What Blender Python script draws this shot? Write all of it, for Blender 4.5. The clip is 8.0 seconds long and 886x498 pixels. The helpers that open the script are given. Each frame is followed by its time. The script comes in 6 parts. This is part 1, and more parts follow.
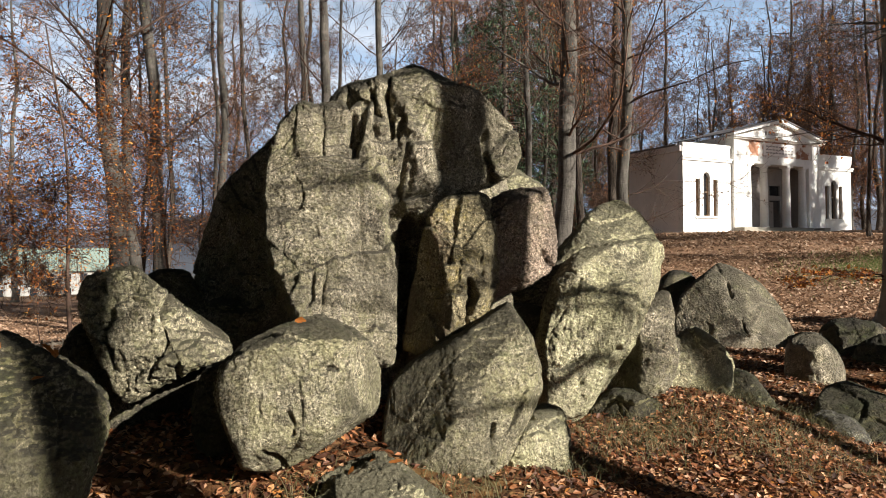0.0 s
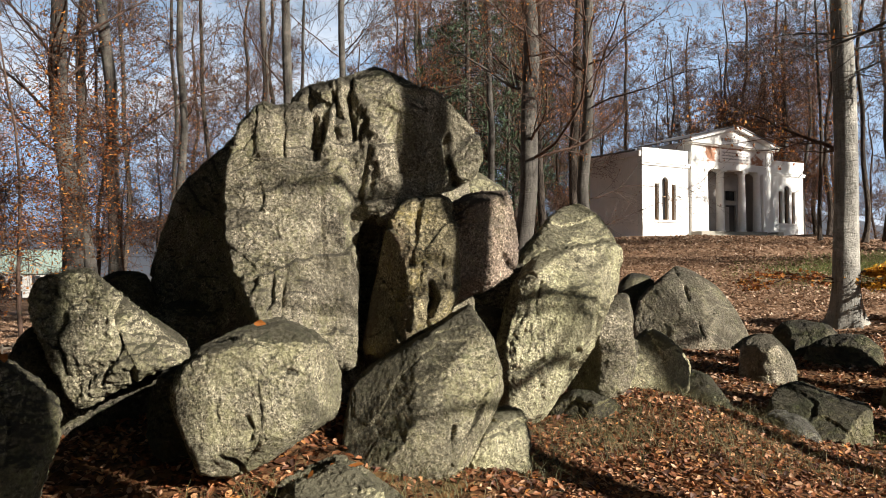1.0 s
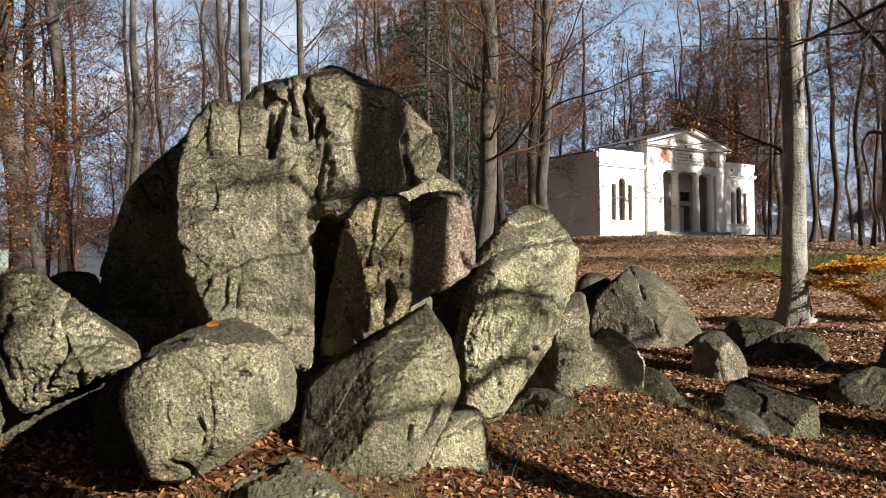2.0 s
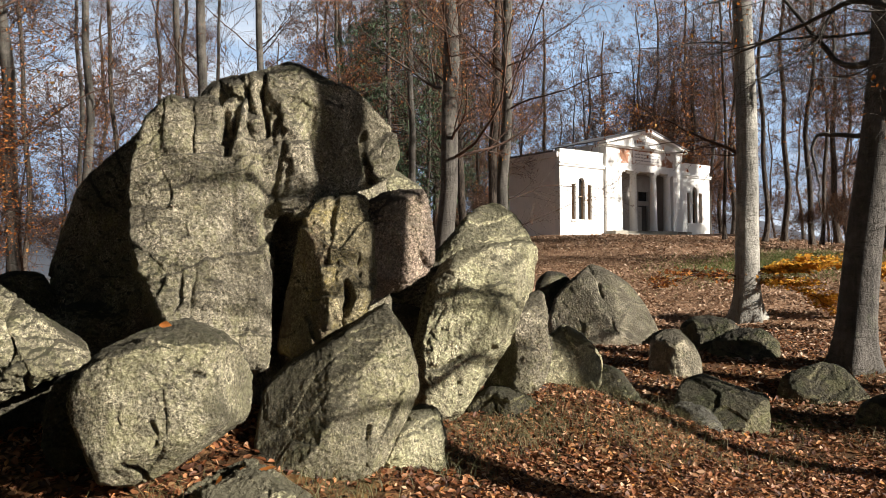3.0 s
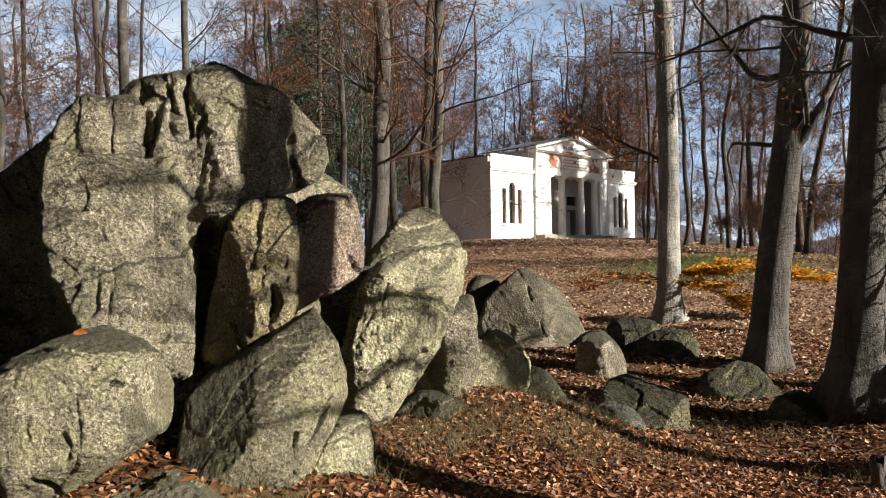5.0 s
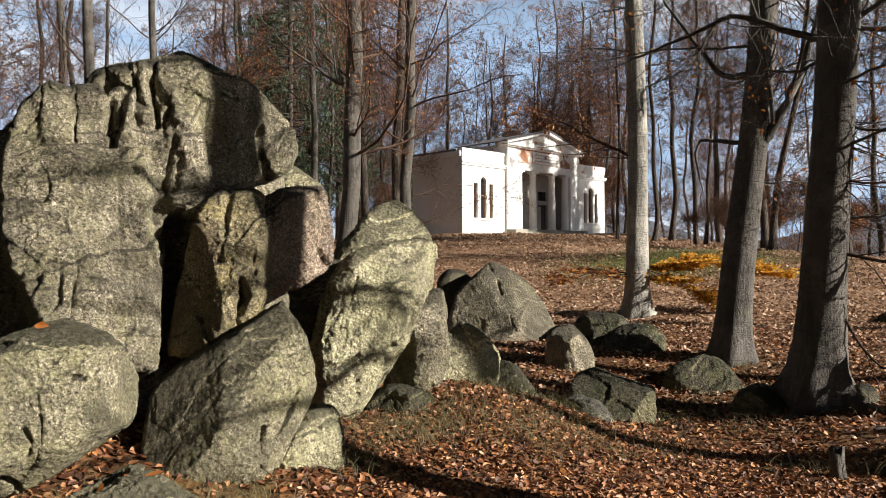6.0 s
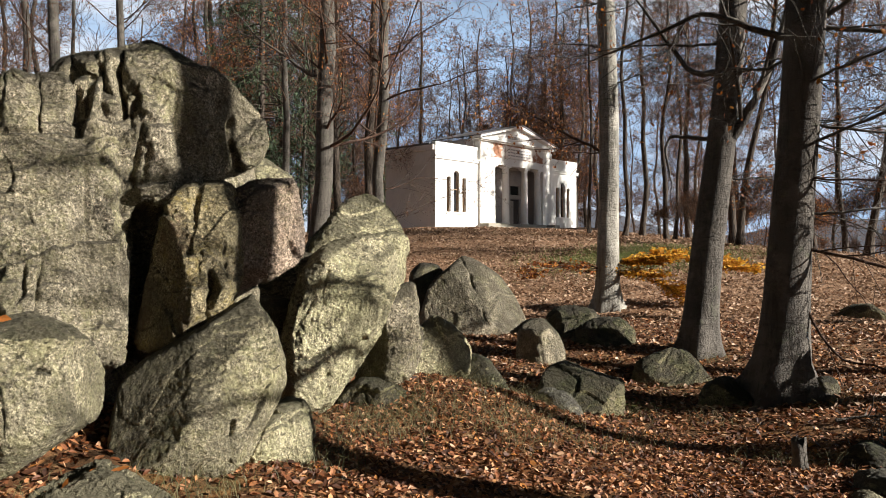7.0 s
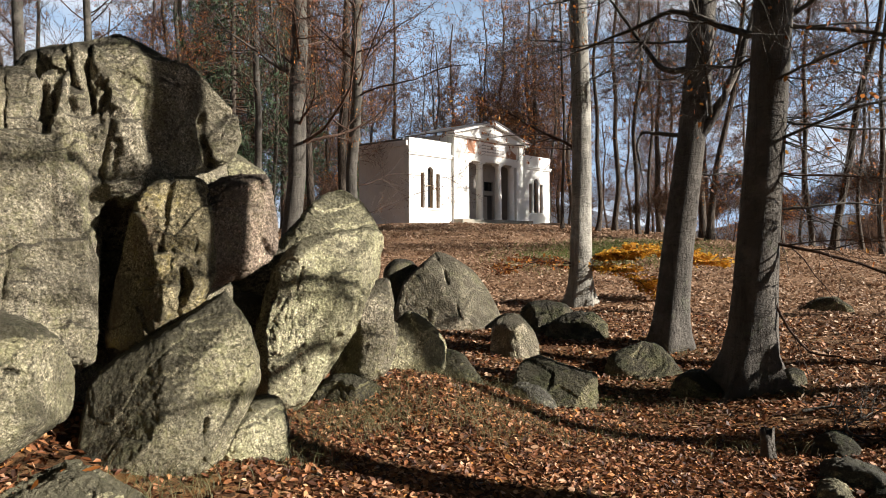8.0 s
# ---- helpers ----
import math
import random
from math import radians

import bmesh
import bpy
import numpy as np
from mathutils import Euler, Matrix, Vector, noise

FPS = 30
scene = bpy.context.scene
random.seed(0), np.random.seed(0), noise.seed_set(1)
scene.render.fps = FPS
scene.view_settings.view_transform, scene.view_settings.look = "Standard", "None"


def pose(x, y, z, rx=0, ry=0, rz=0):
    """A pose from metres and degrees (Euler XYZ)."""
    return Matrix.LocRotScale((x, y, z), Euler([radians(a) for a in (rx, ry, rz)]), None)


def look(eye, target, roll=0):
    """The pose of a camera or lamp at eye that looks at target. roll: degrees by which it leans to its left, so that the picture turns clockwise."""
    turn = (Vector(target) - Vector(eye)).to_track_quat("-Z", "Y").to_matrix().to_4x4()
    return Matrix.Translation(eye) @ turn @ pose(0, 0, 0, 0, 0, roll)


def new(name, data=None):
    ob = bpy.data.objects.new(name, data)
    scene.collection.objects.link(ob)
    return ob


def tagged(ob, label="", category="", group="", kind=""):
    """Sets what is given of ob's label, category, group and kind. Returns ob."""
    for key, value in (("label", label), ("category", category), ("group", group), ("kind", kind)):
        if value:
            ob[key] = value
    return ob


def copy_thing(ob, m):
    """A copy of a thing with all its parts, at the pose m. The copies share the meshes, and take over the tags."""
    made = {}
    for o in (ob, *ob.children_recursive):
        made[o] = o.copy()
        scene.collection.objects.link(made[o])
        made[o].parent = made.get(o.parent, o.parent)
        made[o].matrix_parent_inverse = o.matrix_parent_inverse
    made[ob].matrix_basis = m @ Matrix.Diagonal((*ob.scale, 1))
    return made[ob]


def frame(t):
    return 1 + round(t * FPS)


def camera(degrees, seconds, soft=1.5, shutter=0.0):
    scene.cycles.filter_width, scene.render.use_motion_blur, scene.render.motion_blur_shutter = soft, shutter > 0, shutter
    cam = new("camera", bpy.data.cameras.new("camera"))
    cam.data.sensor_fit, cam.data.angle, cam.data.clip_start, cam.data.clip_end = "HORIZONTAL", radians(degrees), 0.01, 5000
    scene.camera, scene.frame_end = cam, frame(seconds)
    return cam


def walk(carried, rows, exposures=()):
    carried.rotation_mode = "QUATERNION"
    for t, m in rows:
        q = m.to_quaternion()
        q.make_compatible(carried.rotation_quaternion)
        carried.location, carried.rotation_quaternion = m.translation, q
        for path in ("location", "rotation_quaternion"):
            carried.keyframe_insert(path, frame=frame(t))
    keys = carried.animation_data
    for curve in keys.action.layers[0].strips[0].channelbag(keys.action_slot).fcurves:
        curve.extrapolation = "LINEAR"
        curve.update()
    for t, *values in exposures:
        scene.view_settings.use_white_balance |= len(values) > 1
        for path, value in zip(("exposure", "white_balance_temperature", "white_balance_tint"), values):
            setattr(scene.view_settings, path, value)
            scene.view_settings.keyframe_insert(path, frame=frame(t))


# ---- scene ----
cam = camera(63.7, 8.0, soft=0.6)


def eye_pose(x, y, z, heading, pitch, roll):
    """Camera pose: heading counter-clockwise from +x, pitch upwards, in degrees."""
    return pose(x, y, z, 90 + pitch, 0, heading - 90) @ pose(0, 0, 0, 0, 0, roll)


PATH = [
    (0.0, -0.051, 0.018, 1.603, 66.45, 0.39, -0.66),
    (0.5, -0.051, 0.014, 1.602, 65.02, 0.53, -0.58),
    (1.0, -0.046, 0.009, 1.602, 63.47, 0.59, -0.53),
    (1.5, -0.036, 0.005, 1.601, 61.87, 0.60, -0.56),
    (3.0, -0.007, 0.003, 1.600, 57.20, 0.43, -0.61),
    (3.5, 0.000, 0.000, 1.600, 55.74, 0.49, -0.62),
    (4.0, 0.001, -0.003, 1.602, 54.33, 0.62, -0.59),
    (4.5, 0.003, -0.010, 1.603, 53.01, 0.72, -0.68),
    (6.0, 0.012, -0.023, 1.599, 49.47, 0.18, -0.39),
    (6.5, 0.015, -0.028, 1.597, 48.40, -0.11, -0.20),
    (7.0, 0.014, -0.031, 1.599, 47.29, -0.34, -0.13),
    (7.5, 0.012, -0.034, 1.599, 46.22, -0.51, -0.24),
    (8.0, 0.006, -0.036, 1.598, 45.21, -0.67, -0.37),
]
walk(cam, [(row[0], eye_pose(*row[1:])) for row in PATH])
scene.view_settings.exposure = EXPOSURE = 1.35

# ---- daylight: low autumn sun, clear sky with thin cloud ----
SUN_HEADING, SUN_HEIGHT = 299, 25
world = bpy.data.worlds.new("sky")
scene.world = world
world.use_nodes = True
wt = world.node_tree
wt.nodes.clear()
sky = wt.nodes.new("ShaderNodeTexSky")
sky.sky_type = "NISHITA"
sky.sun_disc = False
sky.sun_elevation = radians(SUN_HEIGHT)
sky.sun_rotation = radians(90 - SUN_HEADING)
sky.air_density, sky.dust_density = 1.2, 0.6
tc = wt.nodes.new("ShaderNodeTexCoord")
cl = wt.nodes.new("ShaderNodeTexNoise")
cl.inputs["Scale"].default_value, cl.inputs["Detail"].default_value, cl.inputs["Roughness"].default_value = 2.6, 7, 0.6
stretch = wt.nodes.new("ShaderNodeMapping")
stretch.inputs["Scale"].default_value = (1, 1, 3)
cr = wt.nodes.new("ShaderNodeMapRange")
cr.inputs["From Min"].default_value, cr.inputs["From Max"].default_value = 0.45, 0.62
# thin bright cloud low in the sky, clear towards the zenith
height = wt.nodes.new("ShaderNodeSeparateXYZ")
low = wt.nodes.new("ShaderNodeMapRange")
low.interpolation_type = "SMOOTHSTEP"
for key, value in (("From Min", 0.24), ("From Max", 0.46), ("To Min", 1.0), ("To Max", 0.0)):
    low.inputs[key].default_value = value
cover = wt.nodes.new("ShaderNodeMath")
cover.operation = "MULTIPLY"
blue = wt.nodes.new("ShaderNodeMix")
blue.data_type = "RGBA"
blue.inputs["B"].default_value = (34, 47, 65, 1)
cm = wt.nodes.new("ShaderNodeMix")
cm.data_type = "RGBA"
cm.inputs["B"].default_value = (68, 71, 76, 1)
bg = wt.nodes.new("ShaderNodeBackground")
bg.inputs["Strength"].default_value = 0.0056
wo = wt.nodes.new("ShaderNodeOutputWorld")
for a, b in ((tc.outputs["Generated"], stretch.inputs[0]), (stretch.outputs[0], cl.inputs["Vector"]), (cl.outputs["Fac"], cr.inputs["Value"]), (tc.outputs["Generated"], height.inputs[0]),
             (height.outputs["Z"], low.inputs["Value"]), (cr.outputs[0], cover.inputs[0]), (low.outputs[0], cover.inputs[1]), (low.outputs[0], blue.inputs["Factor"]),
             (sky.outputs[0], blue.inputs["A"]), (blue.outputs["Result"], cm.inputs["A"]), (cover.outputs[0], cm.inputs["Factor"]), (cm.outputs["Result"], bg.inputs["Color"]), (bg.outputs[0], wo.inputs[0])):
    wt.links.new(a, b)
sun = new("sun", bpy.data.lights.new("sun", "SUN"))
sun.data.energy, sun.data.angle, sun.data.color = 5.0, radians(0.5), (1.0, 0.95, 0.87)
sx = Vector((math.cos(radians(SUN_HEADING)) * math.cos(radians(SUN_HEIGHT)), math.sin(radians(SUN_HEADING)) * math.cos(radians(SUN_HEIGHT)), math.sin(radians(SUN_HEIGHT))))
sun.matrix_world = look(sx * 50, (0, 0, 0))

# ---- materials ----
class Mat:
    """A node material with a Principled shader; its methods add nodes and return sockets."""

    def __init__(self, name, rough=0.9, spec=0.3):
        self.m = bpy.data.materials.new(name)
        self.m.use_nodes = True
        self.t = self.m.node_tree
        self.p = self.t.nodes["Principled BSDF"]
        self.p.inputs["Roughness"].default_value = rough
        self.p.inputs["Specular IOR Level"].default_value = spec
        self.geo = self.t.nodes.new("ShaderNodeNewGeometry")
        self.xyz = self.geo.outputs["Position"]

    def put(self, value, socket):
        if hasattr(value, "is_output"):
            self.t.links.new(value, socket)
        else:
            socket.default_value = value

    def own(self):
        self.xyz = self.t.nodes.new("ShaderNodeTexCoord").outputs["Object"]
        return self

    def noise(self, scale, detail=5, rough=0.55, stretch=None, distort=0.0):
        n = self.t.nodes.new("ShaderNodeTexNoise")
        n.inputs["Scale"].default_value, n.inputs["Detail"].default_value, n.inputs["Roughness"].default_value, n.inputs["Distortion"].default_value = scale, detail, rough, distort
        v = self.xyz
        if stretch:
            mp = self.t.nodes.new("ShaderNodeMapping")
            mp.inputs["Scale"].default_value = stretch
            self.t.links.new(v, mp.inputs[0])
            v = mp.outputs[0]
        self.t.links.new(v, n.inputs["Vector"])
        return n.outputs["Fac"]

    def cells(self, scale, feature="F1"):
        n = self.t.nodes.new("ShaderNodeTexVoronoi")
        n.feature = feature
        n.inputs["Scale"].default_value = scale
        self.t.links.new(self.xyz, n.inputs["Vector"])
        return n.outputs["Distance"], (n.outputs["Color"] if feature == "F1" else None)

    def ramp(self, fac, stops):
        r = self.t.nodes.new("ShaderNodeValToRGB")
        e = r.color_ramp.elements
        while len(e) < len(stops):
            e.new(0.5)
        for el, (pos, col) in zip(e, stops):
            el.position, el.color = pos, (*col, 1) if len(col) == 3 else col
        self.put(fac, r.inputs[0])
        return r.outputs[0]

    def mask(self, fac, lo, hi):
        r = self.t.nodes.new("ShaderNodeMapRange")
        r.inputs["From Min"].default_value, r.inputs["From Max"].default_value = lo, hi
        self.put(fac, r.inputs["Value"])
        return r.outputs[0]

    def mix(self, fac, a, b, how="MIX"):
        n = self.t.nodes.new("ShaderNodeMix")
        n.data_type, n.blend_type = "RGBA", how
        self.put(fac, n.inputs["Factor"])
        self.put(a if hasattr(a, "is_output") else (*a, 1), n.inputs["A"])
        self.put(b if hasattr(b, "is_output") else (*b, 1), n.inputs["B"])
        return n.outputs["Result"]

    def math(self, how, a, b=0.0):
        n = self.t.nodes.new("ShaderNodeMath")
        n.operation = how
        self.put(a, n.inputs[0])
        self.put(b, n.inputs[1])
        return n.outputs[0]

    def up(self):
        s = self.t.nodes.new("ShaderNodeSeparateXYZ")
        self.t.links.new(self.geo.outputs["Normal"], s.inputs[0])
        return s.outputs[2]

    def part_of(self, axis):
        s = self.t.nodes.new("ShaderNodeSeparateXYZ")
        self.t.links.new(self.xyz, s.inputs[0])
        return s.outputs["XYZ".index(axis)]

    def island(self):
        return self.geo.outputs["Random Per Island"]

    def each(self):
        return self.t.nodes.new("ShaderNodeObjectInfo").outputs["Random"]

    def bump(self, height, strength, distance, below=None):
        b = self.t.nodes.new("ShaderNodeBump")
        b.inputs["Strength"].default_value, b.inputs["Distance"].default_value = strength, distance
        self.put(height, b.inputs["Height"])
        if below:
            self.t.links.new(below, b.inputs["Normal"])
        return b.outputs[0]

    def done(self, color, normal=None, rough=None):
        self.put(color if hasattr(color, "is_output") else (*color, 1), self.p.inputs["Base Color"])
        if normal:
            self.t.links.new(normal, self.p.inputs["Normal"])
        if rough:
            self.put(rough, self.p.inputs["Roughness"])
        return self.m


def granite(name, base, pale, lichen, lichen_amount, moss_amount, stain=None):
    """Weathered granite: grains, lichen patches, moss on tops, dark seepage, painted shade on tops."""
    m = Mat(name, 0.92, 0.2)
    body = m.ramp(m.noise(5, 8, 0.65), [(0.3, base), (0.7, pale)])
    grain = m.noise(62, 4, 0.72)
    body = m.mix(1.0, body, m.ramp(grain, [(0.35, (0.3, 0.285, 0.26)), (0.5, (1.05, 1.05, 1.02)), (0.65, (1.95, 1.9, 1.8))]), "MULTIPLY")
    _, crystal = m.cells(120)
    body = m.mix(0.72, body, m.ramp(crystal, [(0.15, (0.25, 0.24, 0.22)), (0.45, (0.9, 0.9, 0.88)), (0.75, (1.25, 1.22, 1.15)), (0.92, (2.1, 2.05, 1.95))]), "MULTIPLY")
    patch = m.math("ADD", m.math("MULTIPLY", m.noise(2.3, 7, 0.7), 0.5), m.math("MULTIPLY", m.noise(21, 6, 0.75), 0.5))
    body = m.mix(m.math("MULTIPLY", m.mask(patch, 0.53 - 0.12 * lichen_amount, 0.62 - 0.12 * lichen_amount), 0.7), body, m.mix(m.mask(m.noise(60, 3, 0.7), 0.35, 0.65), [c * 0.55 for c in lichen], [c * 1.45 for c in lichen]))
    if stain:
        body = m.mix(m.math("MULTIPLY", m.mask(m.noise(2.7, 6, 0.7, (1, 1, 0.6)), 0.52, 0.66), 0.6), body, stain)
    algae = m.math("MULTIPLY", m.mask(m.noise(1.5, 7, 0.68), 0.42, 0.6), m.mask(m.noise(40, 4, 0.7), 0.3, 0.62))
    body = m.mix(m.math("MULTIPLY", algae, 0.35 + 0.4 * moss_amount), body, m.mix(m.noise(18, 5, 0.7), (0.085, 0.078, 0.028), (0.24, 0.212, 0.09)))
    weather = m.mask(m.noise(2.6, 8, 0.74), 0.45, 0.58)
    body = m.mix(m.math("MULTIPLY", weather, 0.6), body, m.mix(m.noise(33, 5, 0.7), [c * 0.4 for c in base], [c * 1.1 for c in base]))
    seep = m.mask(m.noise(2.2, 6, 0.7, (2.2, 2.2, 0.5)), 0.55, 0.72)
    body = m.mix(m.math("MULTIPLY", seep, 0.55), body, [c * 0.35 for c in base])
    mossy = m.math("MULTIPLY", m.mask(m.up(), 0.25, 0.8), m.mask(m.noise(4, 6, 0.65), 0.62 - 0.25 * moss_amount, 0.72 - 0.25 * moss_amount))
    body = m.mix(m.math("MULTIPLY", mossy, 0.85), body, m.mix(m.noise(45, 2), (0.04, 0.06, 0.012), (0.14, 0.17, 0.03)))
    # shadow lying on the boulders' tops, put into the colour of upward faces
    top_shade = m.math("MULTIPLY", m.mask(m.up(), 0.28, 0.6), m.mask(m.noise(6, 6, 0.7), 0.26, 0.44))
    body = m.mix(m.math("MULTIPLY", top_shade, 0.85), body, [c * 0.36 for c in base])
    pits, _ = m.cells(30)
    h = m.math("ADD", m.math("MULTIPLY", m.noise(17, 8, 0.72), 1.0), m.math("MULTIPLY", m.noise(75, 4, 0.75), 0.8))
    h = m.math("ADD", h, m.math("MULTIPLY", pits, 0.55))
    return m.done(body, m.bump(h, 1.0, 0.045))


BASE = (0.165, 0.143, 0.105)
PALE = (0.51, 0.452, 0.36)
LICHEN = (0.34, 0.315, 0.17)
GRANITE = {
    "a": granite("weathered_granite", BASE, PALE, LICHEN, 0.25, 0.35),
    "l": granite("pale_lichen_granite", (0.29, 0.26, 0.175), (0.62, 0.565, 0.41), (0.52, 0.49, 0.28), 0.75, 0.2),
    "y": granite("ochre_granite", (0.2, 0.17, 0.11), (0.45, 0.38, 0.25), (0.48, 0.37, 0.12), 0.2, 0.2, (0.2, 0.105, 0.075)),
    "p": granite("pink_granite", (0.23, 0.18, 0.145), (0.48, 0.37, 0.3), (0.36, 0.32, 0.2), 0.15, 0.2, (0.3, 0.2, 0.16)),
    "o": granite("olive_granite", (0.15, 0.132, 0.09), (0.55, 0.495, 0.37), (0.36, 0.335, 0.18), 0.5, 0.32),
    "g": granite("grey_granite", (0.17, 0.16, 0.135), (0.33, 0.31, 0.26), LICHEN, 0.25, 0.3),
    # dark stone; on boulders in the gaps it stands in for their shade
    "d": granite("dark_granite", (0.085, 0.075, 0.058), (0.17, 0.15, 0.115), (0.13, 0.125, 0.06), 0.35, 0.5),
    "m": granite("mossy_granite", (0.115, 0.102, 0.074), (0.27, 0.24, 0.165), (0.22, 0.21, 0.095), 0.5, 0.6),
}


def ground_material():
    m = Mat("leaf_litter_ground", 0.95, 0.15)
    d, c = m.cells(14)
    leafy = m.ramp(c, [(0.1, (0.040, 0.018, 0.008)), (0.45, (0.120, 0.052, 0.020)), (0.75, (0.200, 0.100, 0.040)), (0.95, (0.264, 0.160, 0.080))])
    soil = m.mix(m.noise(9, 6, 0.7), (0.036, 0.022, 0.011), (0.096, 0.056, 0.028))
    col = m.mix(m.mask(m.noise(3.5, 6, 0.7), 0.35, 0.55), soil, leafy)
    grass = m.mix(m.noise(30, 3), (0.05, 0.07, 0.015), (0.13, 0.14, 0.035))
    col = m.mix(m.math("MULTIPLY", m.mask(m.noise(0.32, 5, 0.65), 0.58, 0.68), 0.6), col, grass)
    # paler tan leaves take over 10 to 15 m from the origin
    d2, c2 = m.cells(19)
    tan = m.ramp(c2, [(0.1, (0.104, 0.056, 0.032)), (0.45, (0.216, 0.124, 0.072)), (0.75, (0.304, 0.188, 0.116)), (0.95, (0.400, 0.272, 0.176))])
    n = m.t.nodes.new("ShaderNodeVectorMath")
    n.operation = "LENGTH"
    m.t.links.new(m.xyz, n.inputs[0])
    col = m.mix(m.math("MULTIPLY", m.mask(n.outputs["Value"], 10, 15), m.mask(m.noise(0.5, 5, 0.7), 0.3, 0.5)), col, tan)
    # meadow, and wooded hills beyond the grove with distance haze painted in as blue
    meadow = m.mix(m.noise(0.09, 6), (0.06, 0.07, 0.025), (0.14, 0.1, 0.055))
    col = m.mix(m.mask(n.outputs["Value"], 60, 90), col, meadow)
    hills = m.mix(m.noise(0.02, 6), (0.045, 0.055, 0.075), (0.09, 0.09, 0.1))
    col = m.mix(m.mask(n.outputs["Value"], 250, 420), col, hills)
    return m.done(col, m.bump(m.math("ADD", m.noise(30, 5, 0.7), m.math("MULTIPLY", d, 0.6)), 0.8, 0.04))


def bark(name, dark, light, ringed=True):
    m = Mat(name, 0.88, 0.25)
    body = m.mix(m.noise(3, 6, 0.65, (1, 1, 0.35)), dark, light)
    if ringed:
        body = m.mix(m.math("MULTIPLY", m.mask(m.noise(7, 6, 0.7, (0.7, 0.7, 1.5)), 0.56, 0.7), 0.45), body, [c * 0.4 for c in dark])
        body = m.mix(m.math("MULTIPLY", m.mask(m.noise(5, 5, 0.7), 0.58, 0.7), 0.35), body, (0.16, 0.18, 0.1))
        body = m.mix(m.math("MULTIPLY", m.mask(m.noise(11, 6, 0.7, (1, 1, 0.12)), 0.5, 0.66), 0.55), body, [c * 0.45 for c in dark])
        body = m.mix(m.math("MULTIPLY", m.mask(m.noise(1.6, 6, 0.7), 0.5, 0.62), 0.5), body, [c * 1.35 for c in light])
        ring = m.noise(2.6, 6, 0.68, (1.0, 1.0, 5), 1.2)
        body = m.mix(m.math("MULTIPLY", m.mask(ring, 0.58, 0.68), 0.4), body, [c * 0.45 for c in dark])
        h = m.math("ADD", m.noise(14, 7, 0.72, (1, 1, 0.5)), m.math("MULTIPLY", m.noise(13, 5, 0.7, (1, 1, 0.1)), 0.5))
        h = m.math("SUBTRACT", h, m.math("MULTIPLY", m.mask(ring, 0.5, 0.7), 0.25))
    else:
        h = m.noise(16, 6, 0.75, (1.4, 1.4, 0.25))
        body = m.mix(m.mask(h, 0.42, 0.58), [c * 0.45 for c in dark], body)
    return m.done(body, m.bump(h, 1.0, 0.04))


def leaf_material(name, stops, thin=0.35):
    m = Mat(name, 0.6, 0.35)
    col = m.ramp(m.island(), stops)
    col = m.mix(0.35, col, m.ramp(m.noise(60, 3), [(0.3, (0.4, 0.4, 0.4)), (0.7, (1.3, 1.3, 1.3))]), "MULTIPLY")
    out = m.done(col)
    tr = m.t.nodes.new("ShaderNodeBsdfTranslucent")
    m.t.links.new(col, tr.inputs[0])
    ms = m.t.nodes.new("ShaderNodeMixShader")
    ms.inputs[0].default_value = thin
    m.t.links.new(m.p.outputs[0], ms.inputs[1])
    m.t.links.new(tr.outputs[0], ms.inputs[2])
    m.t.links.new(ms.outputs[0], m.t.nodes["Material Output"].inputs[0])
    return out


GROUND = ground_material()
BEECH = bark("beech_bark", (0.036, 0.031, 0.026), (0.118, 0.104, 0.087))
# a pale sunlit and a dark shaded bark: sun and shade are in the colours
SUNLITBEECH = bark("pale_sunlit_beech_bark", (0.09, 0.082, 0.07), (0.36, 0.335, 0.285))
SHADEDBEECH = bark("shaded_beech_bark", (0.04, 0.035, 0.03), (0.135, 0.118, 0.1))
OAK = bark("rough_bark", (0.051, 0.039, 0.030), (0.129, 0.099, 0.075), False)
TWIG = bark("twig_bark", (0.042, 0.025, 0.018), (0.115, 0.068, 0.047))
LITTER = leaf_material("fallen_leaves", [(0.0, (0.028, 0.012, 0.007)), (0.3, (0.095, 0.035, 0.015)), (0.55, (0.2, 0.07, 0.025)), (0.75, (0.32, 0.14, 0.06)), (0.9, (0.46, 0.28, 0.17)), (1.0, (0.48, 0.19, 0.04))], 0.15)
LITTER_TAN = leaf_material("tan_fallen_leaves", [(0.0, (0.115, 0.061, 0.037)), (0.3, (0.254, 0.148, 0.086)), (0.7, (0.385, 0.246, 0.156)), (1.0, (0.492, 0.361, 0.254))], 0.15)
RUSSET = leaf_material("russet_leaves", [(0.0, (0.15, 0.045, 0.016)), (0.4, (0.32, 0.1, 0.026)), (0.8, (0.46, 0.175, 0.034)), (1.0, (0.54, 0.26, 0.055))])
GOLD = leaf_material("golden_leaves", [(0.0, (0.45, 0.19, 0.02)), (0.5, (0.62, 0.3, 0.03)), (1.0, (0.65, 0.42, 0.06))])
BROWN = leaf_material("dry_brown_leaves", [(0.0, (0.081, 0.036, 0.018)), (0.6, (0.180, 0.081, 0.036)), (1.0, (0.270, 0.135, 0.054))])
NEEDLE = leaf_material("spruce_needles", [(0.0, (0.024, 0.045, 0.022)), (0.7, (0.055, 0.09, 0.042)), (1.0, (0.09, 0.125, 0.055))], 0.15)
GREEN = leaf_material("green_grass", [(0.0, (0.06, 0.09, 0.015)), (0.6, (0.14, 0.17, 0.04)), (1.0, (0.28, 0.26, 0.1))], 0.25)
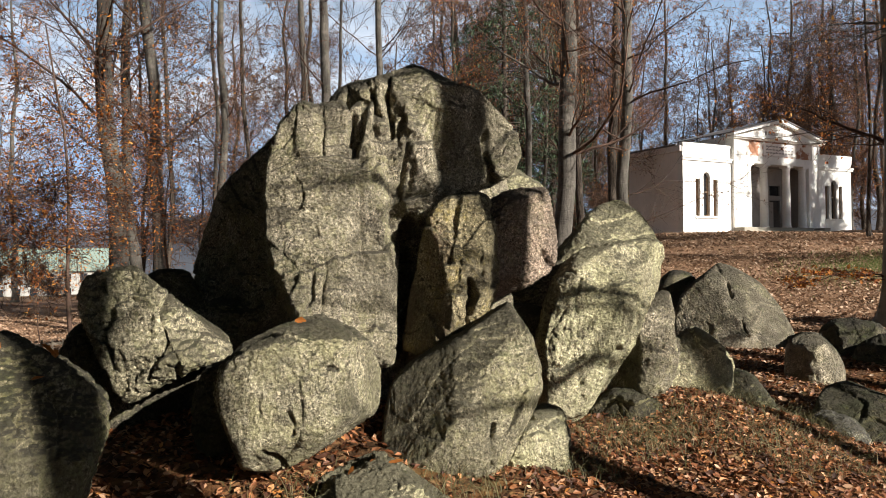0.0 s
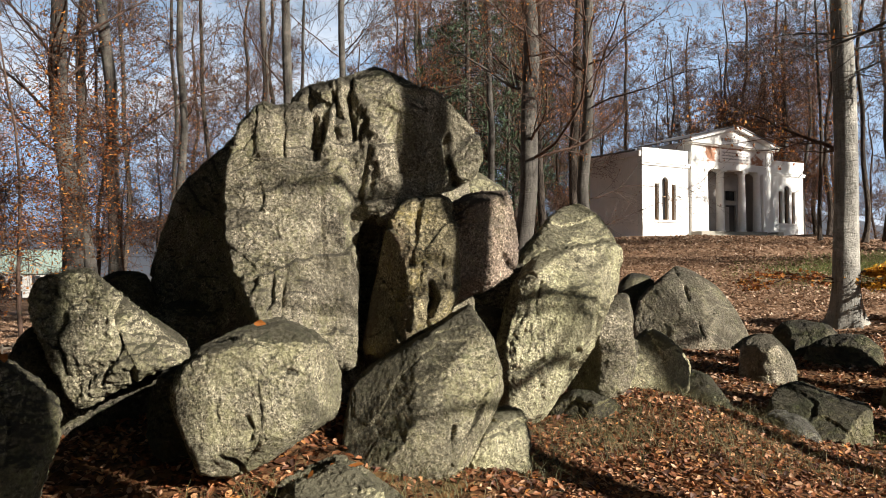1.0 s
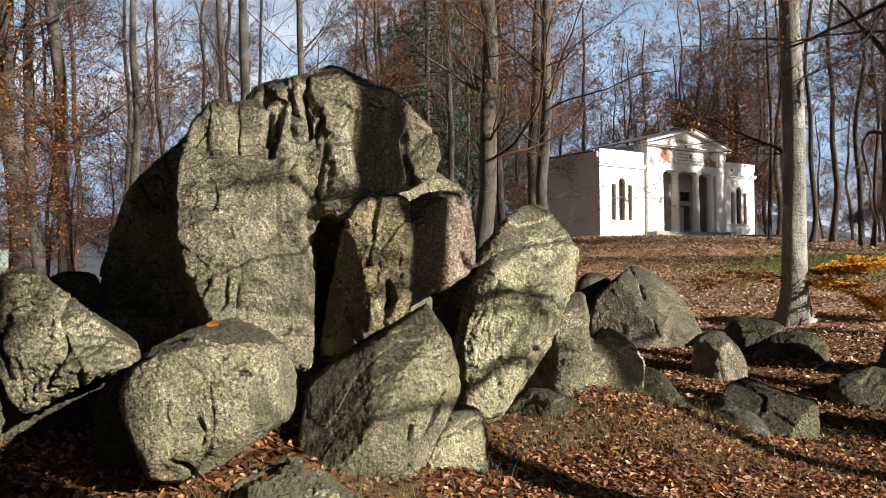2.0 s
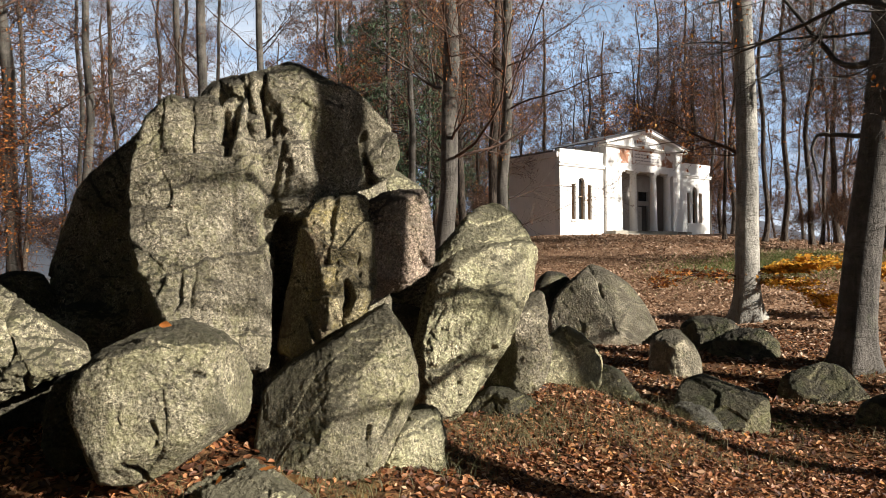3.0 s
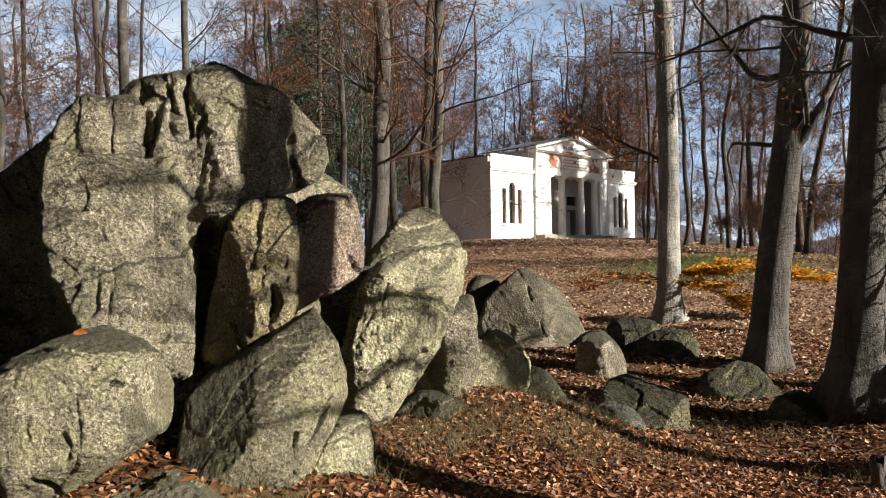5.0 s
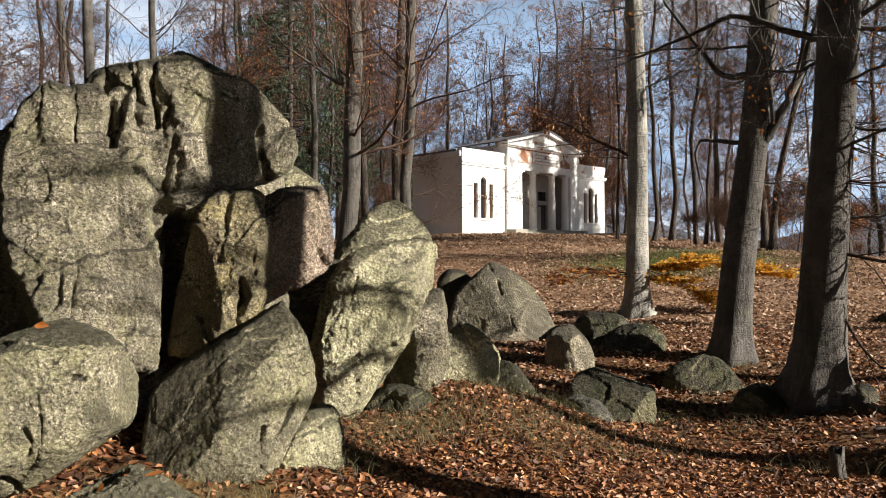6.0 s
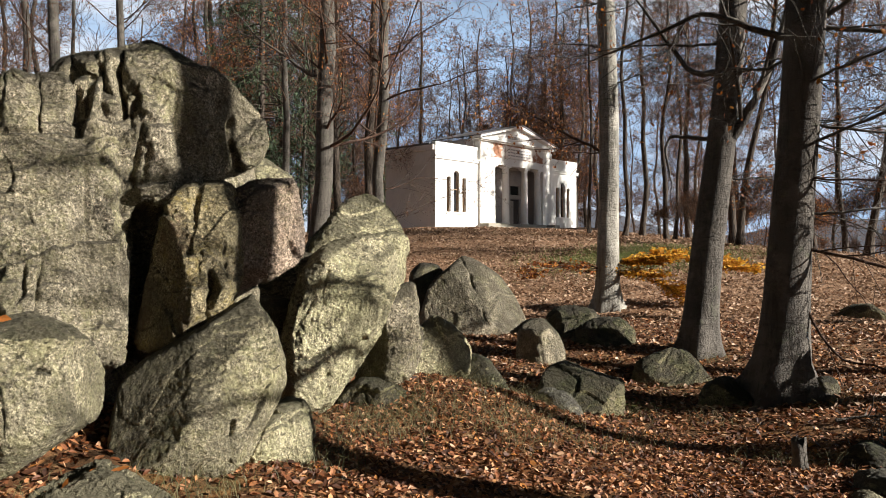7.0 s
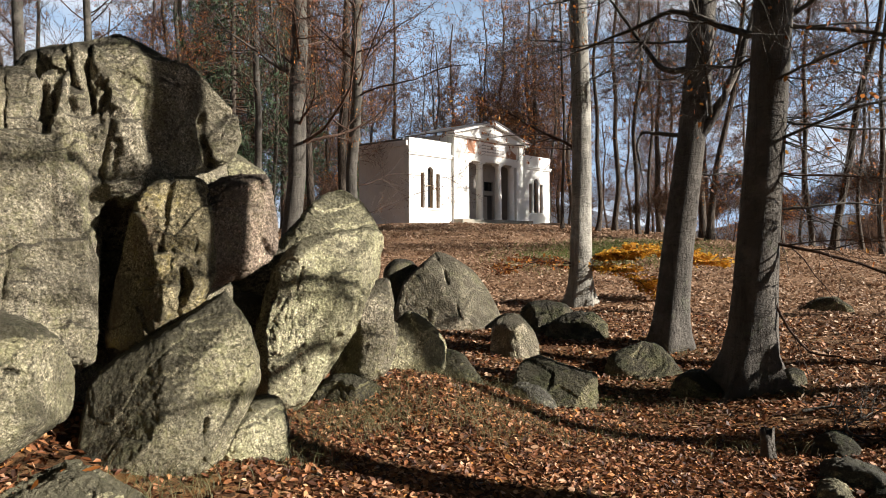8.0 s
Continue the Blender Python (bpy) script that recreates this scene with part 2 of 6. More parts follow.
GRASS = leaf_material("dry_grass", [(0.0, (0.044, 0.050, 0.011)), (0.5, (0.110, 0.094, 0.039)), (1.0, (0.198, 0.154, 0.077))], 0.2)


def plaster(name, col, dirt):
    m = Mat(name, 0.85, 0.25)
    body = m.mix(m.math("MULTIPLY", m.mask(m.noise(1.1, 7, 0.7), 0.5, 0.75), dirt), col, [c * 0.6 for c in col])
    body = m.mix(m.math("MULTIPLY", m.mask(m.noise(4, 6, 0.7, (3, 3, 0.3)), 0.52, 0.75), dirt * 0.7), body, (0.45, 0.41, 0.35))
    return m.done(body, m.bump(m.noise(25, 6, 0.7), 0.4, 0.01))


# darker copy of the plaster: the porch's shade is in its colour
PORCHSHADE = plaster("shaded_porch_plaster", (0.36, 0.32, 0.285), 0.5)
WHITEWASH = plaster("white_plaster", (0.76, 0.74, 0.7), 0.4)
# plaster chiefly of shaded side walls, lightened to stand in for bounced light
GREYWASH = plaster("grey_plaster", (0.82, 0.77, 0.73), 0.35)


def worn_plaster():
    m = Mat("flaking_plaster", 0.9, 0.2)
    body = m.mix(m.mask(m.noise(1.1, 6, 0.65), 0.48, 0.54), (0.66, 0.62, 0.57), m.mix(m.noise(14, 4), (0.24, 0.1, 0.055), (0.4, 0.21, 0.13)))
    return m.done(body, m.bump(m.noise(12, 6, 0.7), 0.5, 0.02))


FLAKING = worn_plaster()


def plain(name, col, rough=0.7, spec=0.3, metal=0.0, wear=0.25):
    m = Mat(name, rough, spec)
    m.p.inputs["Metallic"].default_value = metal
    return m.done(m.mix(m.math("MULTIPLY", m.noise(9, 6, 0.7), wear * 2), col, [c * 0.45 for c in col]), m.bump(m.noise(50, 4), 0.2, 0.005))


ROOFING = plain("grey_roofing", (0.16, 0.15, 0.15), 0.6)
DARKGLASS = plain("dark_window_glass", (0.02, 0.022, 0.025), 0.08, 0.6)
# timber lightened so that its tan stands in for the sunlit window reveals
TIMBER = plain("brown_window_timber", (0.38, 0.26, 0.16), 0.6)
STEPSTONE = plain("mossy_step_stone", (0.29, 0.265, 0.215), 0.9)
DOORPAINT = plain("dark_door_paint", (0.05, 0.04, 0.035), 0.5)
LETTER = plain("grey_lettering", (0.35, 0.33, 0.31), 0.8)
HOUSEWALL = plain("cream_house_render", (0.36, 0.34, 0.31), 0.9)
HOUSEROOF = plain("pale_green_roof", (0.2, 0.25, 0.21), 0.7)
FENCEWOOD = plain("weathered_fence_wood", (0.16, 0.13, 0.1), 0.9)

# ---- building helpers ----
def mesh_object(name, verts, faces, material, parent=None, smooth=False, label=""):
    me = bpy.data.meshes.new(name)
    me.from_pydata(verts, [], faces)
    me.materials.append(material)
    if smooth:
        me.polygons.foreach_set("use_smooth", [True] * len(me.polygons))
    me.update()
    ob = new(name, me)
    if parent:
        ob.parent = parent
    if label:
        ob["label"] = label
    return ob


def part(name, bm, material, parent, label="", smooth=False):
    """One bmesh as one mesh object under a thing or a part."""
    bmesh.ops.remove_doubles(bm, verts=bm.verts, dist=1e-4)
    me = bpy.data.meshes.new(name)
    bm.to_mesh(me)
    bm.free()
    me.materials.append(material)
    if smooth:
        me.polygons.foreach_set("use_smooth", [True] * len(me.polygons))
    ob = new(name, me)
    if parent:
        ob.parent = parent
    if label:
        ob["label"] = label
    return ob


def box(bm, x0, x1, y0, y1, z0, z1, bevel=0.0):
    """A box between corners, its edges bevelled, into bm."""
    made = bmesh.ops.create_cube(bm, size=1)["verts"]
    for v in made:
        v.co = Vector(((x0 + x1) / 2 + v.co.x * (x1 - x0), (y0 + y1) / 2 + v.co.y * (y1 - y0), (z0 + z1) / 2 + v.co.z * (z1 - z0)))
    if bevel:
        edges = {e for v in made for e in v.link_edges}
        bmesh.ops.bevel(bm, geom=list(edges), offset=bevel, segments=2, affect="EDGES")
    return bm


def block(name, x0, x1, y0, y1, z0, z1, material, parent, bevel=0.01, label=""):
    return part(name, box(bmesh.new(), x0, x1, y0, y1, z0, z1, bevel), material, parent, label)


def tubes(paths, radii, sides):
    """Tapered tubes along many polylines at once: paths (n, k, 3), radii (n, k). Returns vertices and quads."""
    n, k, _ = paths.shape
    tan = np.gradient(paths, axis=1)
    tan /= np.linalg.norm(tan, axis=2, keepdims=True) + 1e-9
    ref = np.where(np.abs(tan[..., 2:3]) > 0.9, np.array([1.0, 0, 0]), np.array([0, 0, 1.0]))
    u = np.cross(tan, ref)
    u /= np.linalg.norm(u, axis=2, keepdims=True) + 1e-9
    w = np.cross(tan, u)
    a = np.arange(sides) * 2 * np.pi / sides
    ring = u[:, :, None, :] * np.cos(a)[None, None, :, None] + w[:, :, None, :] * np.sin(a)[None, None, :, None]
    verts = paths[:, :, None, :] + ring * radii[:, :, None, None]
    idx = np.arange(n * k * sides).reshape(n, k, sides)
    nxt = np.roll(idx, -1, axis=2)
    quads = np.stack([idx[:, :-1], nxt[:, :-1], nxt[:, 1:], idx[:, 1:]], axis=-1).reshape(-1, 4)
    return verts.reshape(-1, 3), quads


def joined(groups):
    vs, fs, o = [], [], 0
    for v, f in groups:
        vs.append(v)
        fs += (f + o).tolist()
        o += len(v)
    return np.concatenate(vs).tolist(), fs


def smoothstep(a):
    a = np.clip(a, 0, 1)
    return a * a * (3 - 2 * a)


def land(x, y):
    """Height of the ground: a mound under the rocks, a rise to the temple, a fall to the valley, far hills."""
    x, y = np.asarray(x, float), np.asarray(y, float)
    r = np.hypot(x, y)
    dx, dy = np.maximum(np.maximum(30 - x, x - 48), 0), np.maximum(np.maximum(31.5 - y, y - 44), 0)
    z = 2.6 * smoothstep(1 - np.hypot(dx, dy) / 31)
    z += 0.62 * np.exp(-((x - 0.6) ** 2 + (y - 4.6) ** 2) / 5.1)
    z += 0.22 * np.exp(-((x - 3.8) ** 2 + (y - 4.9) ** 2) / 1.6)
    z += 0.2 * np.exp(-((x - 4.55) ** 2 + (y - 4.6) ** 2) / 0.8)
    z -= 0.25 * np.exp(-((x - 6.6) ** 2 + (y - 3.9) ** 2) / 3)
    z -= 0.12 * np.exp(-((x - 8.3) ** 2 + (y - 4.2) ** 2) / 2.0)
    z += 0.4 * np.exp(-((x - 46) ** 2 / 16 + (y - 33) ** 2 / 8))
    z += 0.85 * np.exp(-((x - 25) ** 2 + (y - 8) ** 2) / 110)
    z -= 1.5 * smoothstep((0.309 * y - 0.951 * x - 1.5) / 12)
    z -= 5 * smoothstep((0.94 * x - 0.34 * y - 28) / 45)
    z -= 7 * smoothstep((r - 60) / 120)
    z += 48 * smoothstep((r - 350) / 700) * (1 + 0.35 * np.sin(np.arctan2(y, x) * 9 + 1) + 0.2 * np.sin(np.arctan2(y, x) * 23))
    near = np.exp(-r / 60)
    z += near * 0.05 * (np.sin(x * 1.3 + 0.7) * np.sin(y * 1.1 + 1.9) + 0.6 * np.sin(x * 2.9 + y * 1.7) * np.sin(y * 2.3 - x))
    return z

# ---- rocks ----
ROCKS = {}


def split_off(bm, point, normal):
    """Take away what lies beyond a plane."""
    bmesh.ops.bisect_plane(bm, geom=bm.verts[:] + bm.edges[:] + bm.faces[:], dist=1e-5, plane_co=point, plane_no=normal, clear_outer=True)


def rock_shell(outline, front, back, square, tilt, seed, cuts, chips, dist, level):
    """A closed boulder: the outline (across, up) is its girth, rounded forwards and backwards, then split along flat
    faces.
    Forwards it narrows towards the camera, dist away at the height level, to keep its outline in that view."""
    pts = np.array(outline, float)
    prev, nxt, nn = np.roll(pts, 1, 0), np.roll(pts, -1, 0), np.roll(pts, -2, 0)
    ring = []
    for s in np.linspace(0, 1, 8, endpoint=False):
        curve = 0.5 * (2 * pts + (nxt - prev) * s + (2 * prev - 5 * pts + 4 * nxt - nn) * s * s + (3 * pts - prev - 3 * nxt + nn) * s ** 3)
        ring.append(0.45 * curve + 0.55 * (pts * (1 - s) + nxt * s))
    ring = np.stack(ring, 1).reshape(-1, 2)
    c = ring.mean(0)
    n = len(ring)
    k = 26
    th = np.linspace(-np.pi / 2, np.pi / 2, k + 2)[1:-1]
    wide = np.cos(th) ** square
    deep = np.sign(th) * np.abs(np.sin(th)) ** square
    deep = np.where(deep < 0, deep * front, deep * back)
    bm = bmesh.new()
    rows = []
    for w, d in zip(wide, deep):
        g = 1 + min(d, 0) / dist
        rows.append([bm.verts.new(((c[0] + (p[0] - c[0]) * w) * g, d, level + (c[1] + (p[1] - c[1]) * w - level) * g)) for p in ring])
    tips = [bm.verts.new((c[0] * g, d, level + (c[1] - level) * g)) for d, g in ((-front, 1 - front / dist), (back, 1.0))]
    for a, b in zip(rows, rows[1:]):
        for i in range(n):
            bm.faces.new((a[i], a[i - 1], b[i - 1], b[i]))
    for i in range(n):
        bm.faces.new((tips[0], rows[0][i - 1], rows[0][i]))
        bm.faces.new((tips[1], rows[-1][i], rows[-1][i - 1]))
    # broad flat faces: turned by az and raised by el from facing the path, through a point
    for az, el, px, py, pz in cuts:
        q = Vector((math.sin(radians(az)) * math.cos(radians(el)), -math.cos(radians(az)) * math.cos(radians(el)), math.sin(radians(el))))
        split_off(bm, Vector((px, py, pz)), q)
    rng = random.Random(seed)
    for _ in range(chips // 3 if cuts else chips):
        q = Vector((rng.uniform(-1, 1), rng.choice((-1, -1, 1)) * rng.uniform(0.35, 1.2), rng.uniform(-0.8, 0.9))).normalized()
        reach = max(v.co.dot(q) for v in bm.verts)
        cut = reach - rng.uniform(0.06, 0.3) * (front if q.y < 0 else back)
        split_off(bm, q * cut, q)
    # close the split stone to a solid block
    hull = bmesh.ops.convex_hull(bm, input=bm.verts[:])
    bmesh.ops.delete(bm, geom=list({g for g in hull["geom_interior"] + hull["geom_unused"] if isinstance(g, bmesh.types.BMVert)}), context="VERTS")
    outer = set(hull["geom"])
    bmesh.ops.delete(bm, geom=[f for f in bm.faces if f not in outer], context="FACES_ONLY")
    for v in bm.verts:
        v.co.y += tilt[0] * v.co.x + tilt[1] * (v.co.z - c[1])
    return bm


def lattice(i, salt):
    """A random number from 0 to 1 for each whole-numbered place."""
    h = (i[..., 0] * 374761393 + i[..., 1] * 668265263 + i[..., 2] * 1274126177 + salt * 974634533) & 0xFFFFFFFF
    h = ((h ^ (h >> 13)) * 1103515245) & 0xFFFFFFFF
    h = ((h ^ (h >> 15)) * 668265263) & 0xFFFFFFFF
    return ((h ^ (h >> 16)) & 0xFFFFFF) / 0xFFFFFF


def grain(p, octaves=1, gain=0.55, salt=0):
    """Fractal value noise, about -1 to 1, at many places at once."""
    total, size, reach = np.zeros(len(p)), 1.0, 0.0
    for o in range(octaves):
        q = p * 2.13 ** o + 17.3 * o
        i = np.floor(q).astype(np.int64)
        f = q - i
        f = f * f * f * (f * (f * 6 - 15) + 10)
        value = np.zeros(len(p))
        for corner in range(8):
            c = np.array([corner & 1, corner >> 1 & 1, corner >> 2])
            w = np.where(c, f, 1 - f).prod(1)
            value += w * lattice(i + c, salt + o)
        total += size * (value * 2 - 1)
        reach += size
        size *= gain
    return total / reach * 1.6


def facets(p, scale, amount, salt):
    """Broken faces: each cell of the stone has a slope of its own. Returns the offset and the distance to the cell's edge."""
    q = p * scale
    i = np.floor(q).astype(np.int64)
    near, second = np.full(len(p), 9.0), np.full(len(p), 9.0)
    slope = np.zeros(len(p))
    for corner in range(27):
        c = i + np.array([corner % 3 - 1, corner // 3 % 3 - 1, corner // 9 - 1])
        away = q - c - np.stack([lattice(c, salt + k) for k in range(3)], -1)
        d = np.sqrt((away ** 2).sum(1))
        closer = d < near
        second = np.where(closer, near, np.minimum(second, d))
        if closer.any():
            n = np.stack([lattice(c[closer], salt + 5 + k) for k in range(3)], -1) - 0.5
            slope[closer] = (away[closer] * n).sum(1)
        near = np.where(closer, d, near)
    return slope * amount / scale, second - near


def line_gap(x, z, line):
    """The distance from (x, z) to a polyline."""
    best = np.full(len(x), 9.0)
    for (ax, az), (bx, bz) in zip(line, line[1:]):
        dx, dz = bx - ax, bz - az
        s = np.clip(((x - ax) * dx + (z - az) * dz) / (dx * dx + dz * dz + 1e-9), 0, 1)
        best = np.minimum(best, np.hypot(x - ax - s * dx, z - az - s * dz))
    return best


def rock(name, label, group, pieces, clefts=(), rough=1.0, chips=9, ribs=(), crumbled=()):
    """One boulder, grown from one or more masses: (place, heading, front, back, square, tilt, stone, outline, flat
    faces).
    clefts and ribs: (width, depth, points) as projected from the camera on the first mass's plane, cut into or raised
    from its near side.
    crumbled: (width, gain, points), where the stone is deeply pitted."""
    base = Vector(pieces[0][0])
    turn = Matrix.Rotation(radians(pieces[0][1] - 90), 4, "Z")
    dist = math.hypot(base.x, base.y)
    verts, faces, stones = [], [], []
    for place, heading, front, back, square, tilt, stone, outline, cuts in pieces:
        seed = int(abs(place[0] * 131 + place[1] * 71 + place[2] * 37)) + 1
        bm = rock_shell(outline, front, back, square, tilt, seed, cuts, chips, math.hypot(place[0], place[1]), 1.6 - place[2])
        bm.transform(Matrix.Translation(Vector(place) - base) @ Matrix.Rotation(radians(heading - 90), 4, "Z"))
        bmesh.ops.triangulate(bm, faces=[f for f in bm.faces if len(f.verts) > 4])
        bm.verts.index_update()
        o = len(verts)
        verts += [v.co[:] for v in bm.verts]
        faces += [[v.index + o for v in f.verts] for f in bm.faces]
        stones.append(stone)
        bm.free()
    ob = mesh_object(name, verts, faces, GRANITE[stones[0]])
    mod = ob.modifiers.new("grown_together", "REMESH")
    voxel = min(0.05, max(0.0155, 0.0043 * dist))
    mod.mode, mod.voxel_size = "VOXEL", voxel
    me = bpy.data.meshes.new_from_object(ob.evaluated_get(bpy.context.evaluated_depsgraph_get()))
    ob.modifiers.clear()
    ob.data = me
    side = np.array(turn.to_3x3())
    # a finer mesh on the near side
    bm = bmesh.new()
    bm.from_mesh(me)
    back_way = turn.to_3x3() @ Vector((0, 1, 0))
    bmesh.ops.subdivide_edges(bm, edges=list({e for f in bm.faces if f.normal.dot(back_way) < 0.2 for e in f.edges}), cuts=1, use_grid_fill=True)
    bm.to_mesh(me)
    bm.free()
    size = max(p[0] for p in pieces[0][7]) - min(p[0] for p in pieces[0][7])
    big = rough * min(1.0, 0.35 + 0.65 * size)
    n = len(me.vertices)
    co, no = np.zeros(n * 3), np.zeros(n * 3)
    me.vertices.foreach_get("co", co)
    me.vertices.foreach_get("normal", no)
    co, no = co.reshape(-1, 3), no.reshape(-1, 3)
    every = co.copy()
    shown = (no @ side)[:, 1] < 0.45
    co, no = co[shown], no[shown]
    local, face = co @ side, no @ side
    p = co + np.array(base) * 3.1
    near = np.clip((0.35 - face[:, 1]) / 0.5, 0, 1)
    # the near side projected from the camera's place onto the first mass's plane
    wave = np.stack([grain(p * 6, 3, salt=31), grain(p * 6, 3, salt=41)], -1)
    g = dist / np.maximum(dist + local[:, 1], 0.3)
    level = 1.6 - base.z
    lx, lz = local[:, 0] * g + 0.02 * wave[:, 0], level + (local[:, 2] - level) * g + 0.02 * wave[:, 1]
    bite = grain(p * 4.3, 2, salt=51)
    warp = 0.1 * np.stack([grain(p * 2, 2, salt=k) for k in (61, 71, 81)], -1)
    f1, e1 = facets(p + warp, 2.0, 0.13, 3)
    f2, _ = facets(p + warp * 0.6, 6.5, 0.075, 23)
    f3, _ = facets(p + warp * 0.3, 15.0, 0.12, 43)
    patchy = np.clip(0.85 + 0.9 * grain(p * 1.3, 3, salt=91), 0.3, 1.6)
    for width, gain, line in crumbled:
        patchy = patchy + near * gain * smoothstep(1.3 - line_gap(lx, lz, line) / width)
    terrace = grain(p * 1.35 + warp, 3, salt=101) * 3.2
    step = terrace - np.floor(terrace)
    ledge = (np.minimum(1.0, step * 7) - step - 0.42) * 0.012
    pocks = grain(p * 21, 3, salt=111)
    pits = np.clip(pocks - 0.25, 0, 1) * 0.008 + np.clip(grain(p * 55, 2, salt=121) - 0.2, 0, 1) * 0.007
    out = big * (0.03 * grain(p * 0.9, 2, salt=131) + ledge + f1 + f2 - np.maximum(0.0, 0.02 - e1) * 0.7)
    out += min(1.0, 0.022 / voxel) * (0.5 + 0.5 * big) * patchy * (0.55 * f3 + 0.009 * grain(p * 13, 4, 0.6, 141) + 0.006 * grain(p * 42, 3, 0.6, 151) - pits)
    for width, depth, line in ribs:
        out += near * depth * smoothstep(1.2 - line_gap(lx, lz, line) / (width * (1 + 0.5 * bite)))
    for width, depth, line in clefts:
        gap = line_gap(lx, lz, line)
        w = np.maximum(0.009, 0.36 * width * (1 + 1.1 * bite))
        out -= near * 0.8 * depth * np.clip(1 - gap / w, 0, 1) ** 0.9 * np.clip(0.75 + 0.9 * bite, 0.1, 1.4)
    every[shown] = co + no * out[:, None]
    me.vertices.foreach_set("co", every.ravel())
    me.polygons.foreach_set("use_smooth", [True] * len(me.polygons))
    me.update()
    ob.location = base
    ROCKS.setdefault(name, []).append(ob)
    return tagged(ob, label, "boulder", group)


